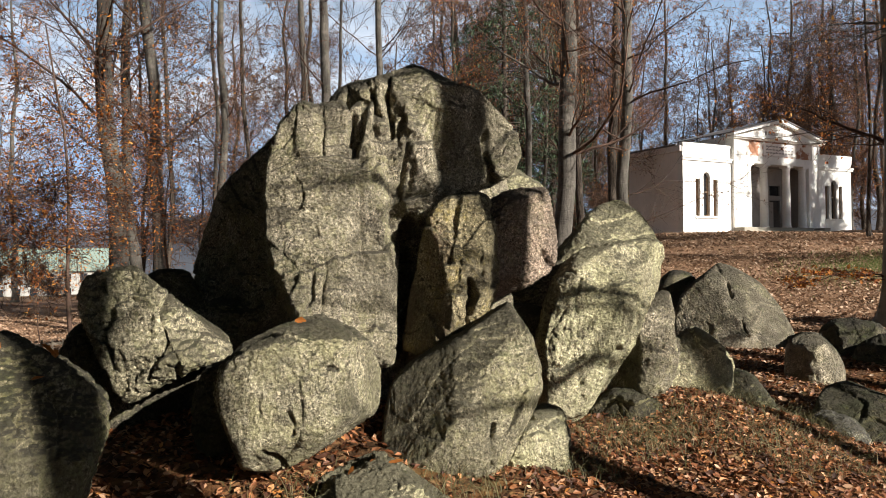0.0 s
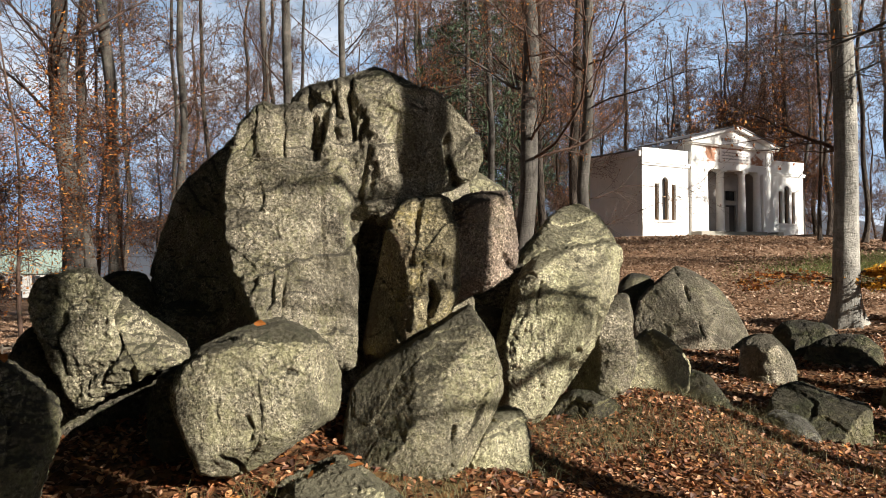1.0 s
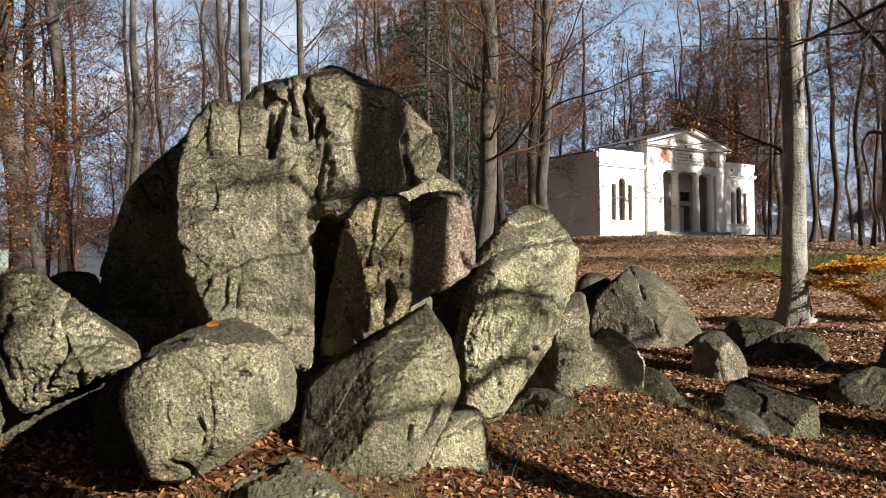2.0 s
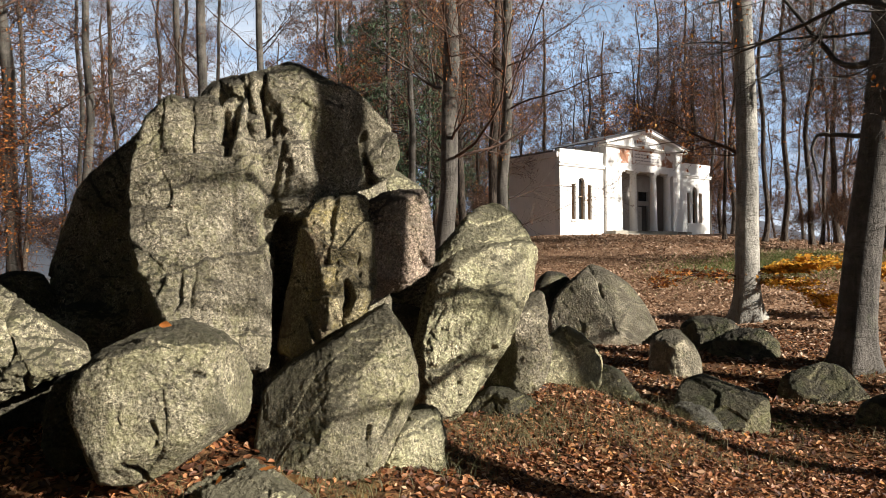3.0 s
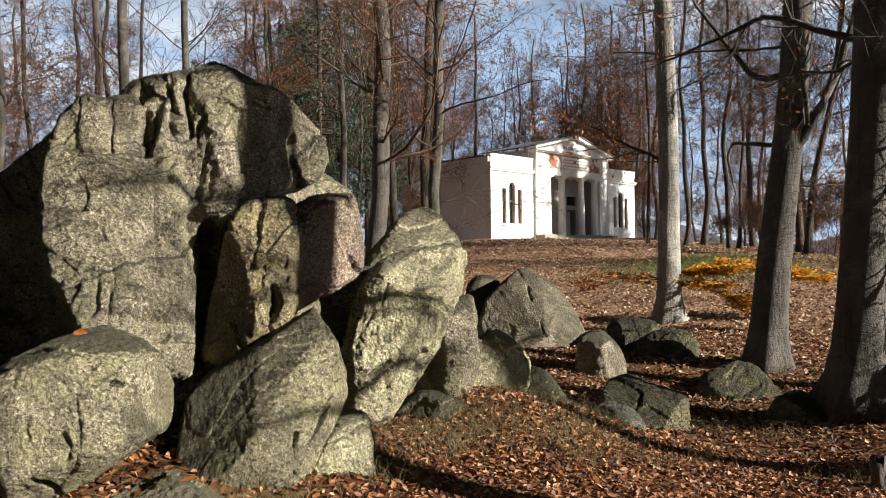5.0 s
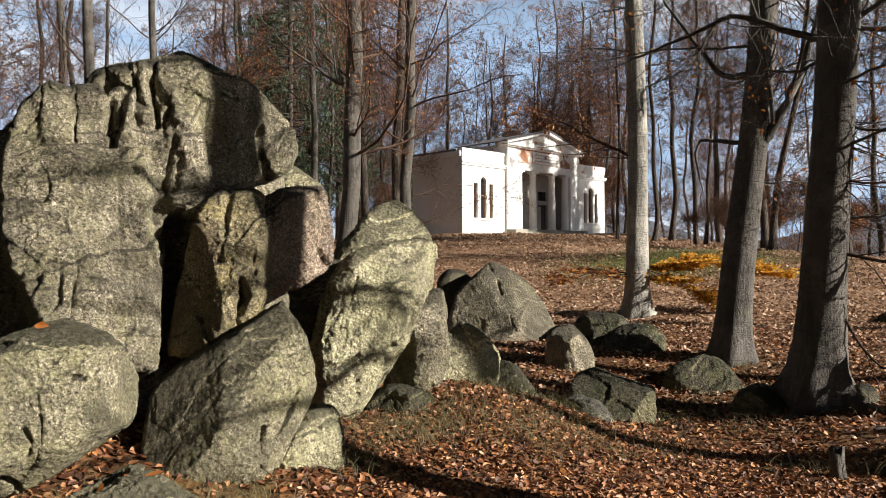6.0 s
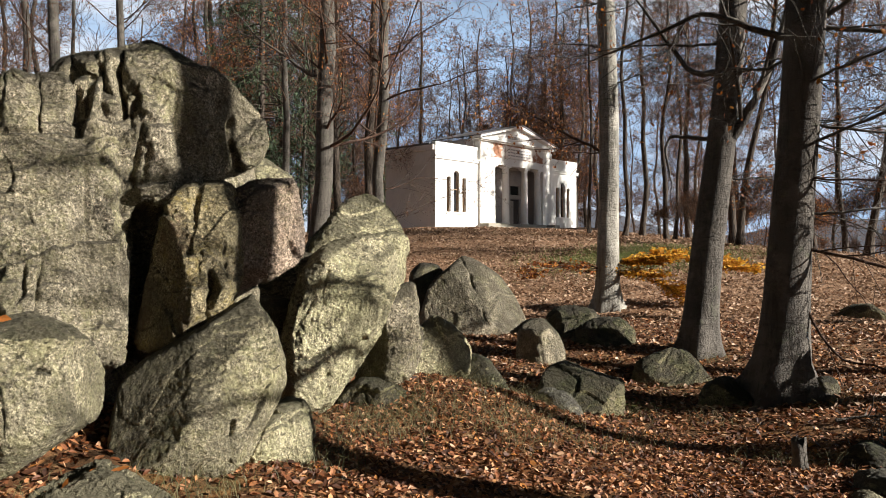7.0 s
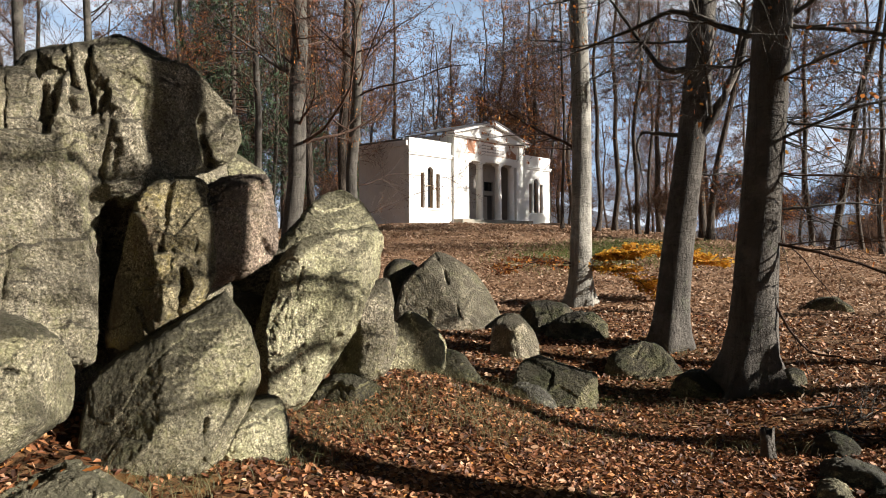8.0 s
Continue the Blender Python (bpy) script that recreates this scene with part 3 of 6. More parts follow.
rock("main_boulder", "huge rounded granite boulder with an overhanging head", "boulders of the outcrop", [
    ((1.27, 4.99, 1.90), 75.9, 0.60, 1.10, 0.42, (0.12, 0.2), "a",
     [(-0.43, 0.47), (-0.38, 0.64), (-0.26, 0.74), (-0.11, 0.79), (0.08, 0.82), (0.29, 0.79), (0.44, 0.51), (0.52, 0.2), (0.5, -0.08), (0.44, -0.36), (0.4, -0.71), (0.38, -1.07), (0.02, -1.01), (-0.2, -0.86), (-0.32, -0.61), (-0.43, -0.38), (-0.47, -0.09), (-0.48, 0.21)],
     [(16, 5, 0.05, -0.54, -0.18), (-30, 0, -0.2, -0.5, -0.18), (-55, 0, -0.38, -0.42, -0.1), (0, 32, -0.01, -0.47, 0.51), (60, 0, 0.41, -0.27, -0.09), (-5, -30, 0.01, -0.48, -0.77)]),
    ((0.89, 5.94, 1.70), 81.0, 0.40, 1.00, 0.50, (-1.1, 0.15), "a",
     [(0.2, 0.9), (0.06, 0.79), (-0.12, 0.66), (-0.32, 0.45), (-0.45, 0.15), (-0.54, -0.16), (-0.58, -0.47), (-0.59, -1.01), (-0.18, -1.17), (0.45, -1.16), (0.84, -0.32), (0.75, 0.49), (0.47, 0.86)],
     []),
    ((1.96, 5.08, 2.49), 68.4, 0.50, 1.00, 0.45, (-0.05, 0.12), "a",
     [(-0.71, 0.18), (-0.6, 0.38), (-0.34, 0.46), (-0.15, 0.55), (0.0, 0.59), (0.2, 0.5), (0.48, 0.35), (0.63, 0.17), (0.73, 0.04), (0.71, -0.2), (0.56, -0.32), (0.25, -0.43), (0.01, -0.55), (-0.18, -0.67), (-0.4, -0.58), (-0.52, -0.36), (-0.65, -0.1)],
     [(25, -5, 0.12, -0.42, 0.05), (-10, 10, -0.36, -0.4, 0.16)]),
    ((2.50, 4.72, 2.38), 61.6, 0.32, 0.40, 0.62, (0, 0), "a",
     [(-0.13, 0.06), (-0.07, 0.16), (0.02, 0.18), (0.11, 0.11), (0.13, -0.03), (0.07, -0.16), (-0.02, -0.22), (-0.12, -0.17)],
     []),
    ((1.94, 4.82, 2.00), 67.5, 0.25, 0.50, 0.60, (0, 0), "a",
     [(-0.25, 0.1), (-0.08, 0.14), (0.17, 0.09), (0.29, 0.03), (0.12, -0.08), (-0.06, -0.16), (-0.19, -0.13)],
     []),
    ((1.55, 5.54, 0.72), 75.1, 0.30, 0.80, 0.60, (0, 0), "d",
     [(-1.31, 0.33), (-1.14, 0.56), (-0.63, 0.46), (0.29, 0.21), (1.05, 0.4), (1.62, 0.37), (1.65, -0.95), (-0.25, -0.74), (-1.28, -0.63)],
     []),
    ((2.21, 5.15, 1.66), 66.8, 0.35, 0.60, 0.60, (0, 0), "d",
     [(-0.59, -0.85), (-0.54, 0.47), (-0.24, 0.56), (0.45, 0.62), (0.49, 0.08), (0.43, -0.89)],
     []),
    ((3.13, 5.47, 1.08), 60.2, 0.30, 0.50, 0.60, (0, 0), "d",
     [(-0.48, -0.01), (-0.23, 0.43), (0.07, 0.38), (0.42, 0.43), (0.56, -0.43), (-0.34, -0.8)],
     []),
], [
    (0.03, 0.06, [(-0.09, 0.84), (-0.075, 0.68), (-0.07, 0.43)]),
    (0.05, 0.06, [(-0.42, 0.34), (-0.25, 0.39), (0.04, 0.43), (0.24, 0.42), (0.28, 0.31), (0.29, 0.24)]),
    (0.09, 0.14, [(0.1, 0.88), (0.13, 0.7), (0.12, 0.53)]),
    (0.08, 0.12, [(0.2, 0.72), (0.19, 0.54), (0.16, 0.45)]),
    (0.05, 0.07, [(0.28, 0.84), (0.28, 0.64), (0.34, 0.53)]),
    (0.075, 0.12, [(0.41, 0.98), (0.39, 0.71), (0.41, 0.57), (0.28, 0.42), (0.2, 0.38)]),
    (0.05, 0.08, [(0.5, 0.73), (0.45, 0.57)]),
    (0.07, 0.1, [(0.53, 0.51), (0.52, 0.37), (0.49, 0.2)]),
    (0.1, 0.14, [(0.58, 0.36), (0.56, 0.17)]),
    (0.09, 0.12, [(0.48, 0.26), (0.47, 0.0), (0.46, -0.25)]),
    (0.08, 0.1, [(0.5, 0.12), (0.76, 0.14), (0.98, 0.2)]),
    (0.022, 0.03, [(0.19, 0.19), (0.2, -0.08), (0.21, -0.35)]),
    (0.03, 0.05, [(-0.14, -0.08), (-0.07, -0.24), (-0.08, -0.7)]),
    (0.08, 0.09, [(1.14, 0.6), (1.12, 0.44), (1.16, 0.24)]),
    (0.04, 0.05, [(-0.18, -0.39), (-0.15, -0.58), (-0.25, -0.76)]),
    (0.05, 0.05, [(0.75, 0.75), (0.72, 0.5), (0.78, 0.25)]),
], ribs=[
    (0.1, 0.05, [(0.46, 0.9), (0.55, 0.72), (0.6, 0.6)]),
    (0.06, 0.05, [(0.34, 0.9), (0.34, 0.62)]),
    (0.05, 0.04, [(0.23, 0.85), (0.24, 0.6), (0.25, 0.48)]),
    (0.1, 0.04, [(-0.2, 0.7), (-0.2, 0.46)]),
    (0.12, 0.05, [(0.62, 0.45), (0.7, 0.25)]),
    (0.1, 0.05, [(0.9, 0.75), (0.85, 0.4)]),
], crumbled=[
    (0.09, 0.9, [(-0.37, 0.18), (-0.34, -0.16), (-0.34, -0.46)]),
        (0.16, 0.7, [(0.3, 0.75), (0.5, 0.6), (0.5, 0.3)]),
])
rock("standing_slab", "upright slab with ochre lichen under the overhang", "boulders of the outcrop", [
    ((1.96, 4.44, 1.49), 66.1, 0.32, 0.50, 0.47, (0.1, 0.1), "y",
     [(-0.37, -0.52), (-0.28, -0.05), (-0.17, 0.38), (-0.06, 0.5), (0.18, 0.54), (0.26, 0.48), (0.29, 0.2), (0.27, -0.14), (0.19, -0.35), (-0.03, -0.47), (-0.27, -0.56)],
     [(6, 6, 0.06, -0.28, 0.06), (-50, 0, -0.11, -0.19, 0.13)]),
], [
    (0.08, 0.05, [(0.03, 0.5), (-0.01, 0.31), (-0.03, 0.1)]),
    (0.06, 0.14, [(0.09, -0.07), (0.11, -0.18), (0.075, -0.4)]),
    (0.03, 0.06, [(0.17, 0.12), (0.18, -0.04)]),
    (0.03, 0.03, [(-0.11, -0.17), (0.06, -0.16)]),
])
rock("standing_block", "pinkish upright granite block beside the slab", "boulders of the outcrop", [
    ((2.52, 4.49, 1.68), 60.7, 0.30, 0.60, 0.50, (0.1, 0.05), "p",
     [(-0.28, 0.25), (-0.14, 0.36), (0.17, 0.41), (0.22, 0.25), (0.25, -0.03), (0.22, -0.19), (0.06, -0.3), (-0.21, -0.4), (-0.3, -0.35)],
     [(5, 0, -0.05, -0.27, 0.01), (60, 0, 0.19, -0.17, 0.05), (0, 60, -0.05, -0.12, 0.35), (10, -50, -0.02, -0.18, -0.28)]),
], [
    (0.03, 0.05, [(0.16, -0.08), (0.22, -0.18)]),
    (0.03, 0.04, [(-0.22, 0.14), (-0.02, 0.155)]),
])
rock("capstone_wedge", "pale wedge of rock behind the block", "boulders of the outcrop", [
    ((2.97, 5.33, 2.09), 60.9, 0.30, 0.60, 0.50, (0, 0), "l",
     [(-0.23, -0.04), (-0.14, 0.17), (-0.05, 0.25), (0.15, 0.13), (0.22, 0.05), (0.2, -0.23), (-0.15, -0.33)],
     [(20, 25, 0.0, -0.24, 0.11)]),
])
rock("leaning_boulder", "tall pale lichen-covered boulder leaning to one side", "boulders of the outcrop", [
    ((3.32, 4.69, 1.06), 54.6, 0.42, 0.70, 0.48, (0.12, 0.12), "l",
     [(-0.55, -0.86), (-0.49, -0.23), (-0.44, 0.05), (-0.35, 0.32), (-0.2, 0.52), (0.11, 0.61), (0.43, 0.66), (0.51, 0.58), (0.49, 0.36), (0.41, 0.17), (0.21, -0.01), (0.11, -0.19), (0.04, -0.41), (-0.04, -0.65), (-0.23, -0.91)],
     [(15, 14, 0.05, -0.37, 0.24), (-52, 0, -0.47, -0.25, 0.07), (-15, 62, 0.1, -0.21, 0.6), (70, -10, 0.28, -0.21, 0.06), (8, -12, -0.21, -0.37, -0.45)]),
], [
    (0.1, 0.22, [(-0.345, 0.12), (-0.42, -0.09), (-0.47, -0.32)]),
    (0.05, 0.08, [(-0.25, 0.12), (-0.3, 0.05)]),
    (0.04, 0.06, [(-0.55, -0.43), (-0.35, -0.38), (-0.1, -0.27), (0.09, -0.09)]),
    (0.025, 0.04, [(0.39, 0.6), (0.43, 0.45)]),
    (0.035, 0.06, [(-0.13, 0.32), (-0.2, 0.12)]),
    (0.06, 0.08, [(0.41, 0.22), (0.23, 0.07), (0.11, -0.14), (0.1, -0.36)]),
], rough=0.9, chips=9)
rock("ridge_boulder", "lichen-covered boulder behind the leaning rock", "boulders of the outcrop", [
    ((4.05, 5.59, 1.69), 54.1, 0.40, 0.80, 0.55, (0, 0.2), "l",
     [(-0.67, -0.68), (-0.47, -0.12), (-0.22, 0.18), (-0.0, 0.36), (0.14, 0.41), (0.33, 0.27), (0.48, 0.05), (0.43, -0.47)],
     [(5, 45, -0.0, -0.24, 0.13), (30, 10, 0.31, -0.24, 0.02)]),
], [
    (0.044, 0.05, [(-0.11, 0.23), (0.1, 0.07), (0.36, 0.02)]),
])
rock("pointed_boulder", "pointed mossy granite boulder with a vertical notch", "boulders of the outcrop", [
    ((1.87, 3.93, 0.73), 64.4, 0.50, 0.50, 0.53, (0.1, 0.12), "o",
     [(-0.58, -0.27), (-0.53, 0.06), (-0.4, 0.2), (-0.21, 0.3), (-0.0, 0.43), (0.13, 0.51), (0.21, 0.57), (0.25, 0.5), (0.34, 0.37), (0.39, 0.19), (0.4, 0.04), (0.34, -0.1), (0.27, -0.23), (0.17, -0.36), (0.1, -0.53), (-0.01, -0.63), (-0.31, -0.59), (-0.54, -0.44)],
     [(-46, 8, -0.36, -0.42, 0.0), (14, 10, 0.05, -0.42, 0.1), (-30, 52, -0.14, -0.3, 0.34), (62, -15, 0.36, -0.2, -0.0)]),
], [
    (0.05, 0.14, [(0.1, -0.17), (0.085, -0.29), (0.075, -0.42)]),
    (0.05, 0.05, [(0.29, 0.05), (0.24, -0.11), (0.15, -0.28)]),
    (0.03, 0.04, [(-0.11, 0.35), (0.09, 0.44), (0.22, 0.49)]),
], rough=0.32, chips=6)
rock("corner_boulder", "small blocky boulder beside the pointed one", "boulders of the outcrop", [
    ((2.18, 3.71, 0.43), 59.4, 0.20, 0.40, 0.47, (0, 0.05), "l",
     [(-0.3, -0.26), (-0.21, 0.0), (-0.09, 0.16), (-0.01, 0.21), (0.11, 0.22), (0.17, 0.09), (0.18, -0.14), (0.16, -0.28)],
     [(15, 0, -0.01, -0.17, 0.04), (0, 60, -0.01, -0.08, 0.21), (60, 10, 0.15, -0.08, 0.05)]),
])
# added filler rock, its dark stone put where the gap is only shaded
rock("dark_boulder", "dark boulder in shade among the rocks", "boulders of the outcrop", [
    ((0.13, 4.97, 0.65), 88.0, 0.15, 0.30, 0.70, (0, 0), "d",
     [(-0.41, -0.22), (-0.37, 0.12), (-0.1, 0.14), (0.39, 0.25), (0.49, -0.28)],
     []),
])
rock("round_boulder", "rounded weathered granite boulder resting on leaf litter", "boulders of the outcrop", [
    ((0.72, 3.68, 0.90), 79.1, 0.50, 0.50, 0.51, (0.05, 0.15), "o",
     [(-0.4, 0.07), (-0.37, 0.15), (-0.27, 0.24), (-0.11, 0.31), (0.12, 0.37), (0.28, 0.32), (0.4, 0.2), (0.44, 0.08), (0.43, -0.06), (0.39, -0.14), (0.22, -0.22), (0.04, -0.33), (-0.15, -0.39), (-0.28, -0.35), (-0.35, -0.19), (-0.39, -0.06)],
     [(6, 2, -0.03, -0.45, 0.07), (-10, 58, 0.02, -0.35, 0.34), (-26, 0, -0.3, -0.3, 0.07), (60, 0, 0.35, -0.23, 0.07), (0, -45, -0.03, -0.3, -0.22)]),
], [
    (0.025, 0.03, [(-0.06, -0.1), (-0.025, -0.17), (-0.035, -0.22)]),
    (0.02, 0.025, [(-0.2, -0.01), (-0.18, -0.1)]),
    (0.02, 0.03, [(0.16, 0.11), (0.21, 0.09)]),
    (0.03, 0.04, [(-0.18, -0.29), (-0.07, -0.37)]),
], rough=0.55, chips=4)
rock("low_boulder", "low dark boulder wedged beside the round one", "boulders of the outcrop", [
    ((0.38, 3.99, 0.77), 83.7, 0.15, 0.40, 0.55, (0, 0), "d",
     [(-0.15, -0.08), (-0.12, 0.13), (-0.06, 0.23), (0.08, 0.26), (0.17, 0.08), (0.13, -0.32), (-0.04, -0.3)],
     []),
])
rock("split_boulder", "grey-green boulder split by a crooked crack", "boulders of the outcrop", [
    ((0.03, 4.62, 1.14), 89.1, 0.40, 0.60, 0.47, (0.0, 0.1), "o",
     [(-0.38, 0.23), (-0.33, 0.34), (-0.18, 0.39), (-0.06, 0.4), (0.04, 0.29), (0.22, 0.16), (0.36, 0.04), (0.47, -0.07), (0.46, -0.16), (0.25, -0.21), (0.09, -0.27), (-0.03, -0.36), (-0.12, -0.38), (-0.21, -0.3), (-0.25, -0.13), (-0.33, 0.03)],
     [(10, 12, -0.09, -0.35, 0.06), (42, 22, 0.24, -0.22, -0.01), (-52, 5, -0.19, -0.3, 0.09), (0, -48, 0.01, -0.24, -0.23)]),
], [
    (0.04, 0.1, [(0.06, 0.3), (0.085, 0.12), (0.1, -0.03), (0.035, -0.165), (0.0, -0.27)]),
    (0.04, 0.07, [(0.13, 0.26), (0.105, 0.1)]),
    (0.03, 0.07, [(0.16, -0.1), (0.167, -0.27)]),
    (0.07, 0.1, [(-0.195, 0.19), (-0.27, 0.02), (-0.21, -0.22)]),
    (0.035, 0.06, [(-0.24, 0.33), (-0.165, 0.17)]),
], rough=1.0, chips=6)
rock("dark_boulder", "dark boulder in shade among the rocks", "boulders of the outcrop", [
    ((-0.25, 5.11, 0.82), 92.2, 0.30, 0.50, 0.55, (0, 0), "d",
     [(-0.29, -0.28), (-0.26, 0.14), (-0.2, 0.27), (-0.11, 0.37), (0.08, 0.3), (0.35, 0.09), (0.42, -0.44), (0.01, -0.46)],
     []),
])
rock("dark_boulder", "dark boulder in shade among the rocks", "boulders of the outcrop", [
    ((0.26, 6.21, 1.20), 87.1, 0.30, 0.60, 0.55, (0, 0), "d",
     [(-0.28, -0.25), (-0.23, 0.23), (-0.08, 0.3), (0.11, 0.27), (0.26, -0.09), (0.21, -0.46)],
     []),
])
rock("mossy_boulder", "mossy boulder with fallen leaves on its top", "boulders of the outcrop", [
    ((-0.43, 3.55, 0.94), 96.1, 0.40, 0.60, 0.55, (0.0, 0.2), "m",
     [(-0.32, -0.35), (-0.31, 0.22), (-0.22, 0.34), (-0.1, 0.32), (0.01, 0.23), (0.13, 0.14), (0.26, 0.02), (0.24, -0.12), (0.19, -0.32), (0.11, -0.48)],
     [(15, 62, -0.06, -0.2, 0.28), (14, 4, 0.06, -0.34, -0.03), (62, 10, 0.2, -0.2, -0.06)]),
], [
    (0.02, 0.04, [(0.02, 0.12), (0.08, -0.02), (0.06, -0.22)]),
    (0.017, 0.04, [(-0.09, 0.09), (-0.08, -0.09)]),
])
rock("low_stone", "low lichen-covered stone half buried in leaves", "boulders of the outcrop", [
    ((0.99, 3.20, 0.43), 71.8, 0.30, 0.40, 0.55, (0, 0.5), "l",
     [(-0.36, -0.02), (-0.28, 0.08), (-0.17, 0.13), (-0.04, 0.17), (0.1, 0.15), (0.25, 0.06), (0.43, -0.06), (0.35, -0.27), (-0.28, -0.24)],
     []),
], rough=1.1, chips=9)
rock("low_stone", "low lichen-covered stone half buried in leaves", "boulders of the outcrop", [
    ((2.34, 3.39, 0.13), 55.6, 0.20, 0.30, 0.55, (0, 0.4), "a",
     [(-0.17, -0.02), (-0.13, 0.09), (-0.04, 0.14), (0.12, 0.1), (0.19, 0.01), (0.17, -0.17), (-0.14, -0.15)],
     []),
], rough=1.1, chips=9)
rock("propping_boulder", "grey boulder propped against the leaning rock", "boulders of the outcrop", [
    ((4.04, 4.96, 0.79), 50.7, 0.35, 0.50, 0.51, (0.05, 0.1), "a",
     [(-0.35, -0.56), (-0.3, 0.0), (-0.16, 0.25), (0.03, 0.43), (0.16, 0.45), (0.22, 0.25), (0.24, -0.05), (0.17, -0.31), (-0.01, -0.48)],
     [(-50, 0, -0.13, -0.26, 0.08), (28, 10, 0.1, -0.28, 0.09), (20, 50, 0.1, -0.17, 0.39)]),
], rough=1.3, chips=14)
rock("pale_boulder", "pale rounded boulder at the outcrop's foot", "boulders of the outcrop", [
    ((4.66, 5.09, 0.53), 47.4, 0.35, 0.50, 0.51, (0, 0.15), "l",
     [(-0.35, -0.4), (-0.27, 0.04), (-0.17, 0.25), (-0.03, 0.37), (0.17, 0.26), (0.33, 0.05), (0.31, -0.22), (0.0, -0.34)],
     [(10, 38, 0.04, -0.23, 0.15), (40, 0, 0.24, -0.14, 0.01)]),
], rough=1.1, chips=14)
rock("low_stone", "low lichen-covered stone half buried in leaves", "boulders of the outcrop", [
    ((3.62, 4.66, 0.19), 52.0, 0.40, 0.50, 0.58, (0, 0.5), "m",
     [(-0.41, -0.22), (-0.35, 0.13), (-0.17, 0.27), (0.16, 0.25), (0.39, 0.08), (0.41, -0.16), (-0.03, -0.35)],
     []),
], rough=1.1, chips=9)
rock("hill_boulder", "angular granite boulder at the foot of the knoll", "boulders of the outcrop", [
    ((8.97, 8.85, 0.68), 44.5, 0.90, 1.20, 0.47, (0.2, 0.15), "a",
     [(-0.97, -0.57), (-0.81, 0.18), (-0.63, 0.38), (-0.42, 0.52), (-0.22, 0.72), (0.09, 0.6), (0.45, 0.36), (0.74, -0.03), (0.94, -0.47), (0.88, -0.79), (-0.05, -0.9)],
     [(40, 28, 0.33, -0.59, -0.02), (-42, 5, -0.45, -0.68, 0.03), (0, 60, -0.31, -0.27, 0.63)]),
], [
    (0.06, 0.06, [(-0.22, 0.67), (-0.03, 0.24), (0.24, -0.52)]),
], rough=0.3, chips=6)
rock("hill_boulder", "angular granite boulder at the foot of the knoll", "boulders of the outcrop", [
    ((9.03, 10.17, 0.74), 48.4, 0.50, 0.70, 0.55, (0, 0), "d",
     [(-0.39, -0.75), (-0.33, 0.3), (-0.12, 0.52), (0.2, 0.47), (0.35, 0.19), (0.28, -0.74)],
     []),
], rough=0.8, chips=6)
rock("block_stone", "blocky grey stone standing in leaf litter", "boulders of the outcrop", [
    ((7.75, 6.32, 0.22), 39.0, 0.30, 0.40, 0.55, (0, 0.1), "a",
     [(-0.39, -0.47), (-0.32, 0.21), (-0.16, 0.32), (0.04, 0.32), (0.22, 0.14), (0.32, -0.08), (0.29, -0.44)],
     [(45, 10, 0.18, -0.15, 0.03), (-18, 0, -0.16, -0.26, -0.0), (0, 65, -0.05, -0.09, 0.3)]),
], rough=0.9, chips=6)
rock("dark_stone", "dark low stone lying in leaf litter", "boulders of the outcrop", [
    ((9.52, 7.14, 0.22), 36.8, 0.35, 0.50, 0.55, (0, 0), "d",
     [(-0.5, -0.36), (-0.42, 0.16), (-0.23, 0.3), (0.27, 0.28), (0.45, 0.03), (0.43, -0.41)],
     [(15, 35, 0.0, -0.22, 0.12), (-45, 10, -0.3, -0.18, 0.0), (60, 15, 0.3, -0.12, 0.05)]),
], rough=1.5, chips=9)
rock("dark_stone", "dark low stone lying in leaf litter", "boulders of the outcrop", [
    ((9.27, 6.29, 0.09), 34.0, 0.40, 0.50, 0.51, (0, 0), "d",
     [(-0.56, -0.44), (-0.46, 0.16), (-0.18, 0.37), (0.19, 0.4), (0.38, 0.14), (0.38, -0.19), (0.25, -0.44)],
     [(-20, 42, -0.1, -0.26, 0.16), (35, 20, 0.18, -0.26, 0.05), (-60, 0, -0.38, -0.16, 0.0)]),
], rough=1.6, chips=9)
rock("mossy_stone", "low mossy stone half buried in fallen leaves", "boulders of the outcrop", [
    ((5.24, 5.09, 0.11), 44.0, 0.40, 0.50, 0.55, (0, 0.35), "m",
     [(-0.4, -0.4), (-0.34, 0.1), (-0.24, 0.24), (-0.07, 0.32), (0.09, 0.26), (0.23, 0.06), (0.37, -0.17), (0.36, -0.42)],
     [(0, 50, -0.03, -0.24, 0.17), (-35, 20, -0.19, -0.24, 0.05), (35, 25, 0.18, -0.2, 0.0)]),
], rough=1.0, chips=9)
rock("flat_stone", "flat grey stone sunk in fallen leaves", "boulders of the outcrop", [
    ((5.83, 4.55, -0.11), 37.8, 0.30, 0.30, 0.55, (0, 0.8), "g",
     [(-0.29, -0.21), (-0.25, 0.11), (-0.12, 0.18), (0.1, 0.16), (0.26, 0.0), (0.29, -0.23)],
     []),
])
rock("slab_stone", "square-edged grey slab sticking out of the slope", "boulders of the outcrop", [
    ((6.42, 4.60, -0.09), 35.4, 0.35, 0.50, 0.45, (0, 0.5), "m",
     [(-0.57, -0.07), (-0.49, 0.28), (-0.26, 0.36), (0.06, 0.26), (0.39, 0.18), (0.42, 0.02), (0.36, -0.33), (0.21, -0.37), (-0.12, -0.34)],
     [(0, 12, 0.16, -0.3, -0.01), (0, 68, 0.0, -0.14, 0.26), (68, 0, 0.37, -0.19, -0.02)]),
], rough=0.8, chips=6)
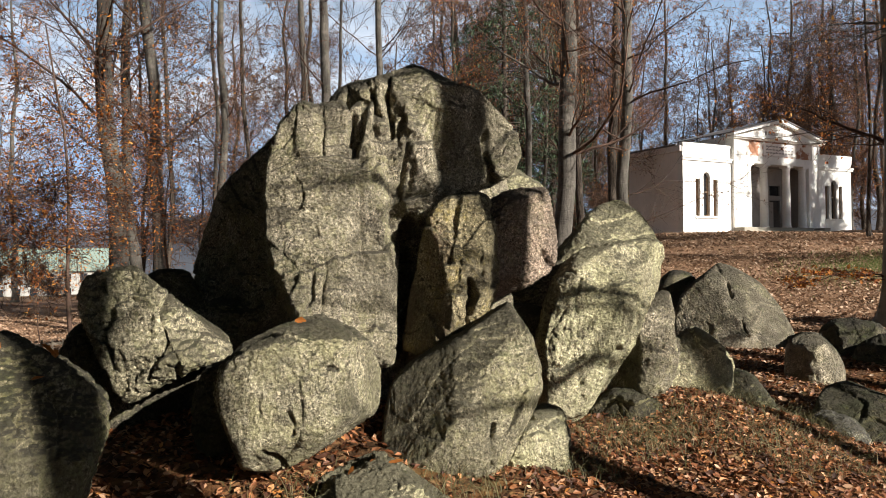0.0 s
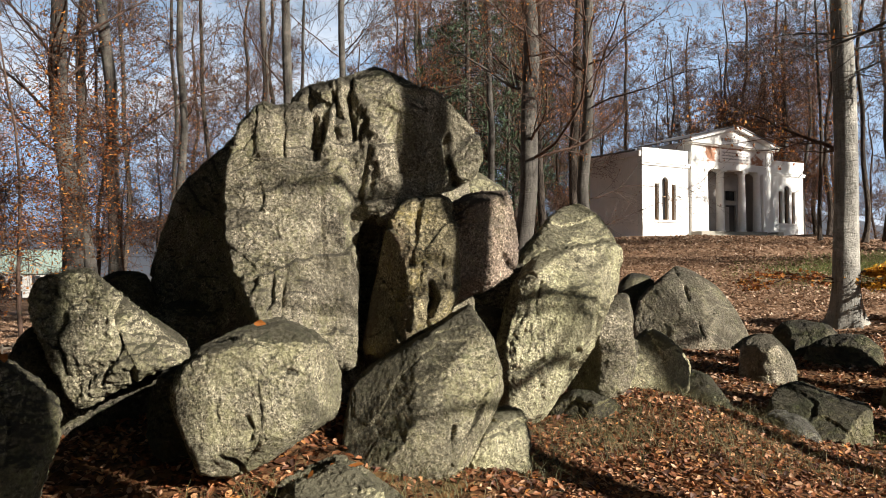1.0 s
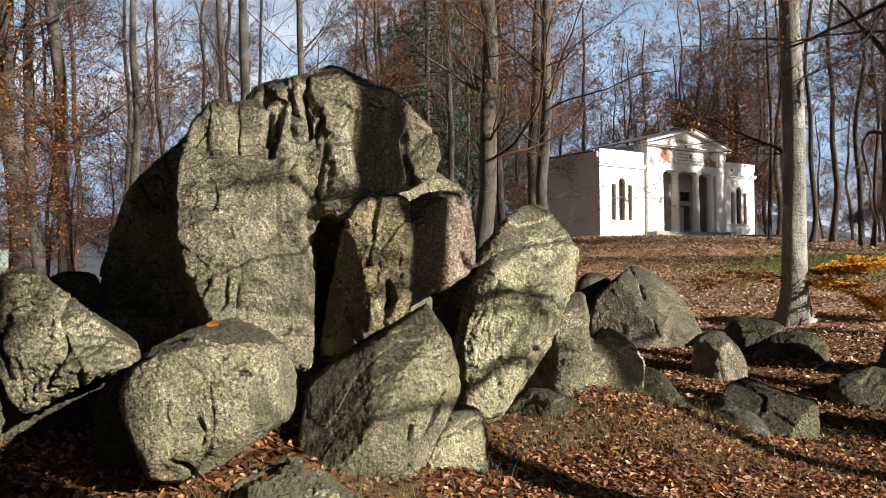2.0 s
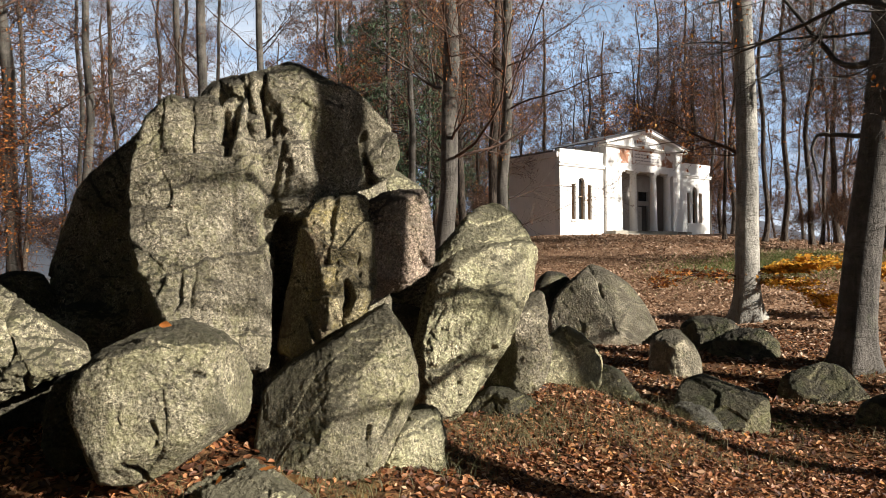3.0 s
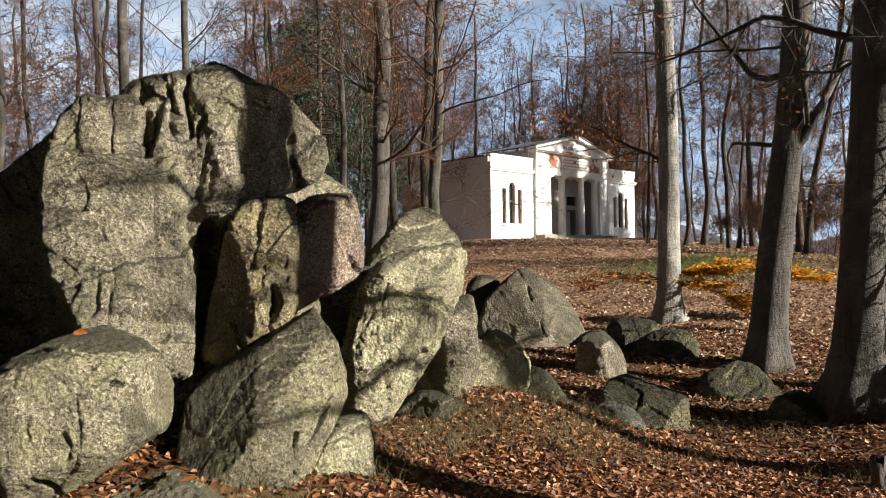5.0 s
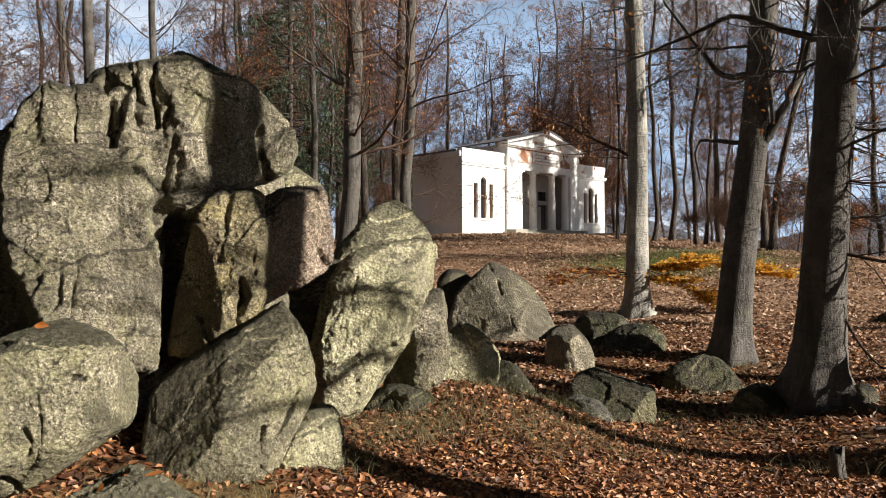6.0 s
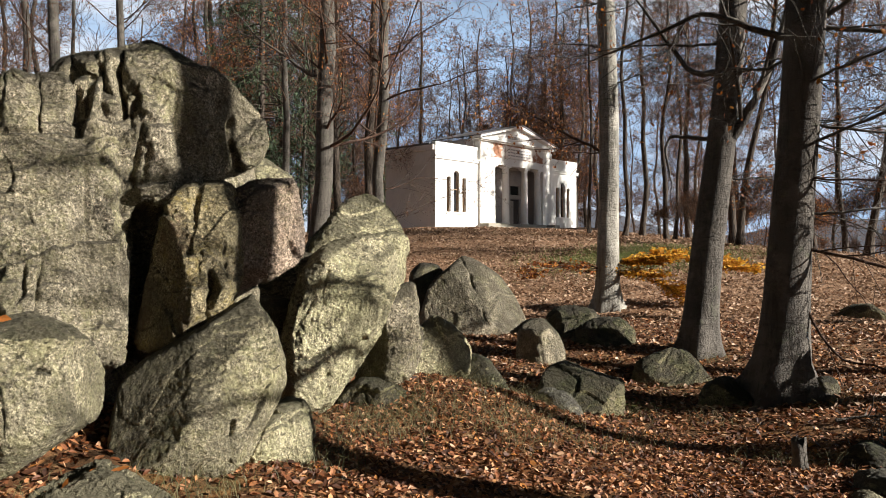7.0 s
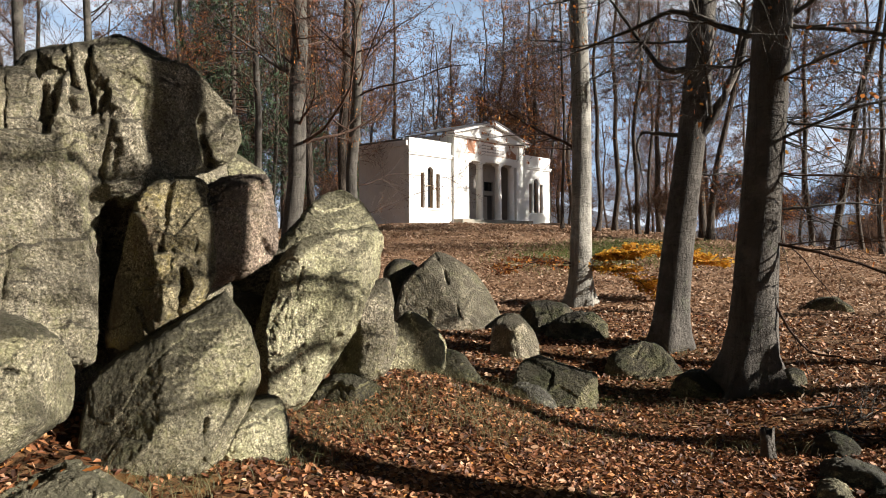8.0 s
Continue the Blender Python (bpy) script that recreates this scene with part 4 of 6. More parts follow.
rock("path_stone", "low mossy stone beside a beech trunk", "boulders of the outcrop", [
    ((8.45, 4.74, -0.06), 29.4, 0.35, 0.40, 0.58, (0, 0.2), "m",
     [(-0.51, -0.26), (-0.45, 0.09), (-0.27, 0.2), (0.0, 0.28), (0.2, 0.24), (0.44, 0.01), (0.53, -0.17), (0.07, -0.38)],
     []),
])
rock("path_stone", "low mossy stone beside a beech trunk", "boulders of the outcrop", [
    ((7.86, 3.70, -0.14), 25.4, 0.30, 0.35, 0.51, (0, 0.3), "m",
     [(-0.34, -0.22), (-0.27, 0.09), (-0.14, 0.19), (0.02, 0.23), (0.2, 0.1), (0.34, -0.12), (0.19, -0.28)],
     []),
])
rock("root_stone", "dark stone between the roots of a beech", "boulders of the outcrop", [
    ((8.22, 2.82, -0.02), 19.1, 0.25, 0.30, 0.55, (0, 0), "d",
     [(-0.18, -0.21), (-0.13, 0.07), (-0.01, 0.17), (0.13, 0.13), (0.18, -0.16)],
     []),
])
rock("far_stone", "mossy stone on the leaf-covered slope", "boulders of the outcrop", [
    ((14.55, 4.39, 0.22), 16.9, 0.50, 0.60, 0.58, (0, 0), "m",
     [(-0.56, -0.33), (-0.41, 0.05), (-0.12, 0.22), (0.17, 0.26), (0.43, 0.08), (0.48, -0.27)],
     []),
])
rock("flat_stone", "flat grey stone sunk in fallen leaves", "boulders of the outcrop", [
    ((5.13, 1.34, -0.02), 15.0, 0.30, 0.50, 0.55, (0, 0.8), "g",
     [(-0.25, -0.06), (-0.22, 0.05), (-0.06, 0.11), (0.15, 0.07), (0.25, -0.02), (0.13, -0.15)],
     []),
])
rock("low_stone", "low lichen-covered stone half buried in leaves", "boulders of the outcrop", [
    ((4.61, 1.33, -0.05), 16.5, 0.25, 0.40, 0.47, (0, 0.5), "l",
     [(-0.15, -0.14), (-0.12, 0.01), (-0.06, 0.1), (0.02, 0.13), (0.14, 0.04), (0.17, -0.15)],
     []),
], rough=1.1, chips=9)
rock("low_stone", "low lichen-covered stone half buried in leaves", "boulders of the outcrop", [
    ((4.82, 1.10, -0.05), 13.2, 0.25, 0.40, 0.47, (0, 0.5), "m",
     [(-0.15, -0.17), (-0.11, 0.07), (-0.01, 0.13), (0.14, 0.12), (0.14, -0.15)],
     []),
], rough=1.1, chips=9)
rock("dark_stone", "dark low stone lying in leaf litter", "boulders of the outcrop", [
    ((6.05, 1.74, -0.06), 16.3, 0.20, 0.30, 0.58, (0, 0.5), "d",
     [(-0.19, -0.12), (-0.15, 0.06), (0.0, 0.12), (0.15, 0.04), (0.19, -0.11)],
     []),
], rough=1.1, chips=9)
rock("low_stone", "low lichen-covered stone half buried in leaves", "boulders of the outcrop", [
    ((4.35, 4.28, -0.43), 44.3, 0.20, 0.25, 0.55, (0, 0.3), "m",
     [(-0.19, -0.11), (-0.14, 0.07), (0.0, 0.12), (0.14, 0.06), (0.18, -0.14)],
     []),
], rough=1.1, chips=9)

# ---- ground ----
def make_ground():
    radii = [0.0]
    r = 0.5
    while r < 1400:
        radii.append(r)
        r *= 1.035
    n = 300
    a = np.arange(n) * 2 * np.pi / n
    rr = np.array(radii[1:])
    x, y = rr[:, None] * np.cos(a), rr[:, None] * np.sin(a)
    z = land(x, y)
    verts = np.concatenate([[[0, 0, float(land(0, 0))]], np.stack([x, y, z], -1).reshape(-1, 3)])
    i = np.arange(len(rr) * n).reshape(len(rr), n) + 1
    j = np.roll(i, -1, axis=1)
    quads = np.stack([i[:-1], i[1:], j[1:], j[:-1]], -1).reshape(-1, 4).tolist()
    fan = [[0, int(i[0, k]), int(j[0, k])] for k in range(n)]
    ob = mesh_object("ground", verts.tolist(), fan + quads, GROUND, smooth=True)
    return tagged(ob, "leaf-strewn woodland ground rising to a knoll", "ground", kind="structure")


make_ground()


def scatter(n, r0, r1, h0, h1, rng):
    """Random places in a ring sector round the origin, evenly by area."""
    r = np.sqrt(rng.uniform(r0 * r0, r1 * r1, n))
    a = np.radians(rng.uniform(h0, h1, n))
    return r * np.cos(a), r * np.sin(a)


def leaf_cloud(centres, size, rng, flat=0.0, spread=0.5, slim=1.0):
    """Folded, pointed leaves at the centres: six vertices and two halves each. flat 1: lying."""
    n = len(centres)
    shape = np.array([[-1, 0, 0.05], [-0.45, 0.5, 0.2], [0.4, 0.48, 0.12], [1, 0, 0.12], [0.4, -0.46, 0.16], [-0.5, -0.48, 0.14]])
    s = size * rng.uniform(1 - spread, 1 + spread, n)
    curl = rng.uniform(-0.8, 3.4, n)
    v = np.repeat(shape[None], n, 0) * s[:, None, None] * 0.5
    v[:, :, 2] *= curl[:, None]
    v[:, :, 1:] *= slim
    yaw = rng.uniform(0, 2 * np.pi, n)
    tilt = rng.normal(0, 0.5 if flat else 1.2, n)
    roll = rng.normal(0, 0.42 if flat else 1.2, n)
    for ang, (i, j) in ((roll, (1, 2)), (tilt, (0, 2)), (yaw, (0, 1))):
        c, q = np.cos(ang)[:, None], np.sin(ang)[:, None]
        a, b = v[:, :, i].copy(), v[:, :, j].copy()
        v[:, :, i], v[:, :, j] = a * c - b * q, a * q + b * c
    v += centres[:, None]
    o = np.arange(n)[:, None] * 6
    tri = np.concatenate([o + t for t in ([0, 3, 2, 1], [0, 5, 4, 3])], 0)
    return v.reshape(-1, 3), tri


def make_litter(name, label, rings, material, seed, arc=(8, 108)):
    rng = np.random.default_rng(seed)
    groups = []
    for n, r0, r1, size in rings:
        x, y = scatter(n, r0, r1, arc[0], arc[1], rng)
        keep = np.sin(x * 1.9 + 2) * np.sin(y * 2.3) + 0.5 * np.sin(x * 5.1 + y * 3) + rng.normal(0, 0.7, n) > -0.75
        x, y = x[keep], y[keep]
        z = land(x, y) + size * rng.uniform(0.05, 0.45, len(x))
        groups.append(leaf_cloud(np.stack([x, y, z], -1), size, rng, flat=1.0))
    v, f = joined(groups)
    tagged(mesh_object(name, v, f, material), label, "fallen leaves", kind="stuff")


make_litter("fallen_leaves", "thick layer of fallen brown and russet beech leaves", ((66000, 2.2, 7, 0.043), (60000, 7, 14, 0.056)), LITTER, 4)
make_litter("fallen_leaves", "tan beech leaves covering the far slope", ((14000, 8, 13, 0.07), (95000, 13, 28, 0.08), (56000, 28, 46, 0.11)), LITTER_TAN, 5)
make_litter("fallen_leaves", "fallen brown leaves on the woodland floor", ((5000, 0.1, 2.4, 0.07), (26000, 2.2, 12, 0.08)), LITTER, 6, (106, 370))
make_litter("fallen_leaves", "fallen brown leaves under the walker", ((1500, 0.1, 2.25, 0.07),), LITTER, 7)

# ---- temple on the knoll ----
def window_group(parent, centre, y, z):
    """Two narrow rectangular lights and a taller arched one between them, over a common sill."""
    win = new("window", None)
    win.parent = parent
    win.location = (centre, y, z)
    for dx, hw, top, arch in ((-0.77, 0.19, 2.28, False), (0, 0.29, 2.42, True), (0.77, 0.19, 2.28, False)):
        bm = bmesh.new()
        pts = [(-hw, 0.0), (hw, 0.0), (hw, top)] + ([(hw * math.cos(a), top + hw * math.sin(a)) for a in np.linspace(0.25, math.pi - 0.25, 9)] if arch else []) + [(-hw, top)]
        bm.faces.new([bm.verts.new((dx + px, 0.24, pz)) for px, pz in pts])
        part("pane", bm, DARKGLASS, win)
        bm = bmesh.new()
        box(bm, dx - hw, dx - hw + 0.06, 0.14, 0.235, 0, top)
        box(bm, dx + hw - 0.06, dx + hw, 0.14, 0.235, 0, top)
        for zz in (0.02, top * 0.62):
            box(bm, dx - hw + 0.062, dx + hw - 0.062, 0.17, 0.23, zz - 0.02, zz + 0.02)
        part("window_frame", bm, TIMBER, win, "wooden frame with the sunlit reveals' tan in its colour")
    bm = box(bmesh.new(), -1.06, 1.06, -0.09, 0.0, -0.13, -0.02, 0.015)
    part("window_sill", bm, WHITEWASH, win)
    return win


def pierced_wall(name, parent, x0, x1, y, z0, z1, thick, centre, sill, material):
    """A wall with the three lights of a window group cut through it."""
    cuts = sorted([(centre - 0.77, 0.19, 2.28, False), (centre, 0.29, 2.42, True), (centre + 0.77, 0.19, 2.28, False)])
    bm = bmesh.new()
    edge = x0
    for c, hw, top, arch in cuts:
        box(bm, edge, c - hw, y, y + thick, z0, z1)
        box(bm, c - hw, c + hw, y, y + thick, z0, sill)
        if arch:
            steps = np.linspace(math.pi, 0, 11)
            for a, b in zip(steps, steps[1:]):
                xa, xb = c + hw * math.cos(a), c + hw * math.cos(b)
                za, zb = sill + top + hw * math.sin(a), sill + top + hw * math.sin(b)
                f = [bm.verts.new(p) for p in ((xa, y, za), (xb, y, zb), (xb, y, z1), (xa, y, z1), (xa, y + thick, za), (xb, y + thick, zb), (xb, y + thick, z1), (xa, y + thick, z1))]
                for q in ((0, 1, 2, 3), (7, 6, 5, 4), (0, 4, 5, 1), (3, 2, 6, 7)):
                    bm.faces.new([f[i] for i in q])
        else:
            box(bm, c - hw, c + hw, y, y + thick, sill + top, z1)
        edge = c + hw
    box(bm, edge, x1, y, y + thick, z0, z1)
    return part(name, bm, material, parent)


def turned(profile, sides, x, y):
    """A turned shaft from (radius, height) pairs."""
    bm = bmesh.new()
    rings = [[bm.verts.new((x + r * math.cos(2 * math.pi * i / sides), y + r * math.sin(2 * math.pi * i / sides), z)) for i in range(sides)] for r, z in profile]
    for a, b in zip(rings, rings[1:]):
        for i in range(sides):
            bm.faces.new((a[i - 1], a[i], b[i], b[i - 1]))
    bm.faces.new(rings[-1])
    return bm


def temple(x, y, z, heading):
    t = new("temple", None)
    t.matrix_world = pose(x, y, z, 0, 0, heading)
    tagged(t, "small white neoclassical temple with columned porch and pediment", "temple")
    W, D, H = 16.75, 4.6, 5.38
    pl, pr, out = 4.28, 12.86, -0.2
    # wings
    pierced_wall("wall", t, 0, pl, 0, -0.6, H, 0.4, 2.05, 1.17, WHITEWASH)
    pierced_wall("wall", t, pr, W, 0, -0.6, H, 0.4, 14.75, 1.17, WHITEWASH)
    block("wall", 0.003, 0.4, 0.402, D, -0.6, H - 0.3, GREYWASH, t, 0, "side wall of plaster lightened for its shaded side")
    block("wall", W - 0.4, W - 0.003, 0.402, D, -0.6, H - 0.3, GREYWASH, t, 0)
    block("wall", 0.4, W - 0.4, D - 0.4, D, -0.6, H - 0.3, GREYWASH, t, 0)
    for c in (2.05, 14.75):
        window_group(t, c, 0, 1.17)
        block("panel", c - 0.95, c + 0.95, -0.03, -0.001, 0.15, 0.98, WHITEWASH, t, 0.01)
    # porch walls either side of the opening, back wall and floor
    block("pier", pl, 5.5, out, 2.2, -0.6, 4.62, WHITEWASH, t, 0.01)
    block("pier", 11.72, pr, out, 2.2, -0.6, 4.62, WHITEWASH, t, 0.01)
    back = new("back_wall", None)
    back.parent = t
    bm = bmesh.new()
    box(bm, 5.502, 9.5, 1.2, 1.4, 0.3, 4.62)
    box(bm, 9.5, 10.6, 1.2, 1.4, 2.42, 2.75)
    box(bm, 9.5, 10.6, 1.2, 1.4, 3.42, 4.62)
    box(bm, 10.6, 11.718, 1.2, 1.4, 0.3, 4.62)
    part("plaster", bm, PORCHSHADE, back, "plaster with the porch's shade in its grey-brown colour")
    block("door", 9.52, 10.58, 1.3, 1.36, 0.52, 2.41, DOORPAINT, back, 0.01, "dark double door standing in shade")
    block("door_panel", 9.56, 9.98, 1.27, 1.298, 0.6, 2.3, PORCHSHADE, back, 0.005)
    block("fanlight", 9.52, 10.58, 1.3, 1.34, 2.76, 3.41, DARKGLASS, back, 0.01)
    # thin linings that carry the painted porch shade over the white piers
    for a, b in ((5.502, 5.56), (11.66, 11.716)):
        block("side_wall", a, b, 0.45, 1.198, 0.5, 4.618, PORCHSHADE, t, 0)
    block("porch_ceiling", 5.562, 11.658, 0.4, 1.198, 4.56, 4.617, PORCHSHADE, t, 0)
    block("porch_floor", 5.502, 11.718, -0.5, 1.2, -0.3, 0.5, STEPSTONE, t, 0.02)
    block("step", 5.6, 12.1, -0.9, -0.502, -0.5, 0.34, STEPSTONE, t, 0.02)
    block("step", 5.7, 12.3, -1.3, -0.902, -0.5, 0.17, STEPSTONE, t, 0.02)
    block("pedestal", 4.15, 5.5, -1.0, out - 0.003, -0.5, 0.48, STEPSTONE, t, 0.03, "mossy stone pedestal")
    block("pedestal", 12.14, 12.8, -1.0, out - 0.003, -0.5, 0.48, STEPSTONE, t, 0.03, "mossy stone pedestal")
    # round columns
    for c in (5.84, 7.45, 9.72, 11.36):
        prof = [(0.31, 0.5), (0.31, 0.58), (0.27, 0.62), (0.27, 0.7), (0.262, 1.8), (0.245, 3.0), (0.225, 4.28), (0.25, 4.32), (0.225, 4.36), (0.29, 4.46), (0.29, 4.49)]
        col = part("column", turned(prof, 28, c, out + 0.28), WHITEWASH, t, "", True)
        block("abacus", c - 0.31, c + 0.31, out - 0.03, out + 0.59, 4.49, 4.62, WHITEWASH, col, 0.01)
    # entablature, frieze with a tablet, cornice
    block("architrave", pl, pr, out, 2.2, 4.62, 5.1, WHITEWASH, t, 0.01)
    block("frieze", pl + 0.02, pr - 0.02, out + 0.03, 2.2, 5.1, 6.1, FLAKING, t, 0.01, "flaking plaster frieze showing brick")
    tab = block("tablet", 7.1, 10.3, out - 0.01, out + 0.028, 5.2, 6.0, GREYWASH, t, 0.01, "grey inscribed tablet")
    for row in range(3):
        for i in range(9):
            block("inscription_bar", 7.36 + i * 0.31, 7.58 + i * 0.31, out - 0.02, out - 0.012, 5.33 + row * 0.21, 5.41 + row * 0.21, LETTER, tab, 0)
    block("pier_cap", pl, 5.4, out - 0.03, out + 0.5, 5.102, 6.1, WHITEWASH, t, 0.01)
    block("pier_cap", 12.0, pr, out - 0.03, out + 0.5, 5.102, 6.1, WHITEWASH, t, 0.01)
    cor = bmesh.new()
    box(cor, pl - 0.15, pr + 0.15, out - 0.18, out + 0.6, 6.1, 6.18, 0.01)
    box(cor, pl - 0.25, pr + 0.25, out - 0.3, out + 0.6, 6.182, 6.26, 0.01)
    part("cornice", cor, WHITEWASH, t)
    # pediment: tympanum, raking cornices, gable roof behind
    mid, apex = (pl + pr) / 2, 7.42
    bm = bmesh.new()
    v = [bm.verts.new(p) for p in ((pl - 0.1, out, 6.262), (pr + 0.1, out, 6.262), (mid, out, apex - 0.1), (pl - 0.1, out + 0.4, 6.262), (pr + 0.1, out + 0.4, 6.262), (mid, out + 0.4, apex - 0.1))]
    for q in ((0, 1, 2), (5, 4, 3), (0, 2, 5, 3), (1, 4, 5, 2)):
        bm.faces.new([v[i] for i in q])
    tym = part("tympanum", bm, WHITEWASH, t)
    for i in range(10):
        block("inscription_bar", mid - 1.3 + i * 0.27, mid - 1.1 + i * 0.27, out - 0.02, out - 0.002, 6.52, 6.74, LETTER, tym, 0)
    for side in (-1, 1):
        bm = bmesh.new()
        lo, hi = (pl - 0.35 if side < 0 else pr + 0.35), mid
        q = []
        for yy in (out - 0.32, out + 0.42):
            q.append([bm.verts.new(p) for p in ((lo, yy, 6.27), (lo, yy, 6.4), (hi, yy, apex + 0.12), (hi, yy, apex - 0.06))])
        bm.faces.new(q[0])
        bm.faces.new(q[1][::-1])
        for i in range(4):
            bm.faces.new((q[0][i], q[1][i], q[1][i - 1], q[0][i - 1]))
        bmesh.ops.recalc_face_normals(bm, faces=bm.faces)
        part("raking_cornice", bm, WHITEWASH, t)
        bm = bmesh.new()
        v = [bm.verts.new(p) for p in ((lo + side * 0.1, out - 0.4, 6.39), (hi, out - 0.4, apex + 0.14), (hi, D, apex + 0.14), (lo + side * 0.1, D, 6.39), (lo + side * 0.1, out - 0.4, 6.45), (hi, out - 0.4, apex + 0.2), (hi, D, apex + 0.2), (lo + side * 0.1, D, 6.45))]
        for f in ((0, 1, 2, 3), (7, 6, 5, 4), (0, 4, 5, 1), (1, 5, 6, 2), (2, 6, 7, 3), (3, 7, 4, 0)):
            bm.faces.new([v[i] for i in f])
        bmesh.ops.recalc_face_normals(bm, faces=bm.faces)
        part("roof", bm, ROOFING, t)
    block("attic_wall", pl, pr, 0.42, D, H, 6.3, GREYWASH, t, 0)
    # wing cornices, parapets and low roofs
    for a, b in ((-0.12, pl - 0.002), (pr + 0.002, W + 0.12)):
        bm = bmesh.new()
        box(bm, a, b, -0.1, -0.002, 4.55, 4.68, 0.01)
        box(bm, a, b, -0.16, -0.003, 4.683, 4.78, 0.01)
        part("string_course", bm, WHITEWASH, t)
        block("parapet", a + 0.12, b, -0.02, 0.3, H + 0.002, H + 0.25, WHITEWASH, t, 0.01)
        block("roof", a - 0.1, b + 0.1, 0.32, D + 0.1, H + 0.05, H + 0.16, ROOFING, t, 0.01)
    block("side_cornice", -0.2, 0.0, 0.05, D + 0.15, H - 0.3, H + 0.04, GREYWASH, t, 0.02)
    block("side_cornice", W, W + 0.2, 0.05, D + 0.15, H - 0.3, H + 0.04, GREYWASH, t, 0.02)
    return t


temple(30.39, 33.58, 2.57, 5)

# ---- trees ----
def grow(rng, parents, radii, n, lo, hi, length, angle, points, lift, thin, wander=0.12, low=1.0):
    """n branches off the parent polylines, between the fractions lo and hi of their length."""
    N, K, _ = parents.shape
    who = rng.integers(0, N, n)
    at = (lo + (hi - lo) * rng.uniform(0, 1, n) ** low) * (K - 1)
    i = np.minimum(at.astype(int), K - 2)
    f = (at - i)[:, None]
    start = parents[who, i] * (1 - f) + parents[who, i + 1] * f
    rad = radii[who, i] * (1 - f[:, 0]) + radii[who, i + 1] * f[:, 0]
    tan = parents[who, i + 1] - parents[who, i]
    tan /= np.linalg.norm(tan, axis=1, keepdims=True) + 1e-9
    side = np.cross(tan, rng.normal(size=(n, 3)))
    side /= np.linalg.norm(side, axis=1, keepdims=True) + 1e-9
    ang = np.radians(rng.uniform(*angle, n))[:, None]
    way = tan * np.cos(ang) + side * np.sin(ang)
    L = rng.uniform(*length, n)[:, None] * (1.15 - 0.5 * (at / (K - 1))[:, None])
    out = np.zeros((n, points, 3))
    out[:, 0] = start
    for k in range(1, points):
        way = way + rng.normal(0, wander, (n, 3)) + np.array([0, 0, lift])
        way /= np.linalg.norm(way, axis=1, keepdims=True)
        out[:, k] = out[:, k - 1] + way * L / (points - 1)
    r0 = np.maximum(rad * thin, 0.004)
    rr = r0[:, None] * np.linspace(1, 0.3, points)[None]
    return out, rr


def trunk_mesh(rng, radius, height, lean, bend=0.25, flare=0.7, roots=5):
    """A tapered, slightly bent trunk with root flare. Returns its path, radii, vertices and quads."""
    hs = np.concatenate([[-0.4, -0.1, 0.05, 0.2, 0.4, 0.7, 1.1, 1.6, 2.2], np.arange(3, height + 0.1, max(0.8, height / 18))])
    k = len(hs)
    ph = rng.uniform(0, 6.28, 4)
    wob = bend * 0.08 * np.stack([np.sin(hs * 0.55 + ph[0]) + 0.5 * np.sin(hs * 1.3 + ph[1]), np.sin(hs * 0.5 + ph[2]) + 0.5 * np.sin(hs * 1.2 + ph[3])], -1)
    wob -= wob[3]
    path = np.zeros((1, k, 3))
    path[0, :, 0] = lean[0] * hs + wob[:, 0]
    path[0, :, 1] = lean[1] * hs + wob[:, 1]
    path[0, :, 2] = hs
    up = np.clip(hs, 0, None)
    rad = radius * (1 - 0.72 * (up / height) ** 1.1) * (1 + 0.12 * np.exp(-up / 1.2))
    sides = 20
    v, f = tubes(path, rad[None], sides)
    v = v.reshape(k, sides, 3)
    a = np.arange(sides) * 2 * np.pi / sides
    # buttress roots and gentle lumps
    for i in range(k):
        grow_out = flare * np.exp(-max(hs[i], 0) / 0.28) * (0.25 + 0.75 * np.maximum(0, np.sin(a * roots / 1.0 + ph[0])) ** 2)
        lump = 0.03 * np.sin(a * 3 + hs[i] * 0.8 + ph[1]) + 0.025 * np.sin(a * 2 - hs[i] * 1.7 + ph[2])
        v[i] = path[0, i] + (v[i] - path[0, i]) * (1 + grow_out + lump)[:, None]
    return path, rad[None], v.reshape(-1, 3), f


LEANS = {}


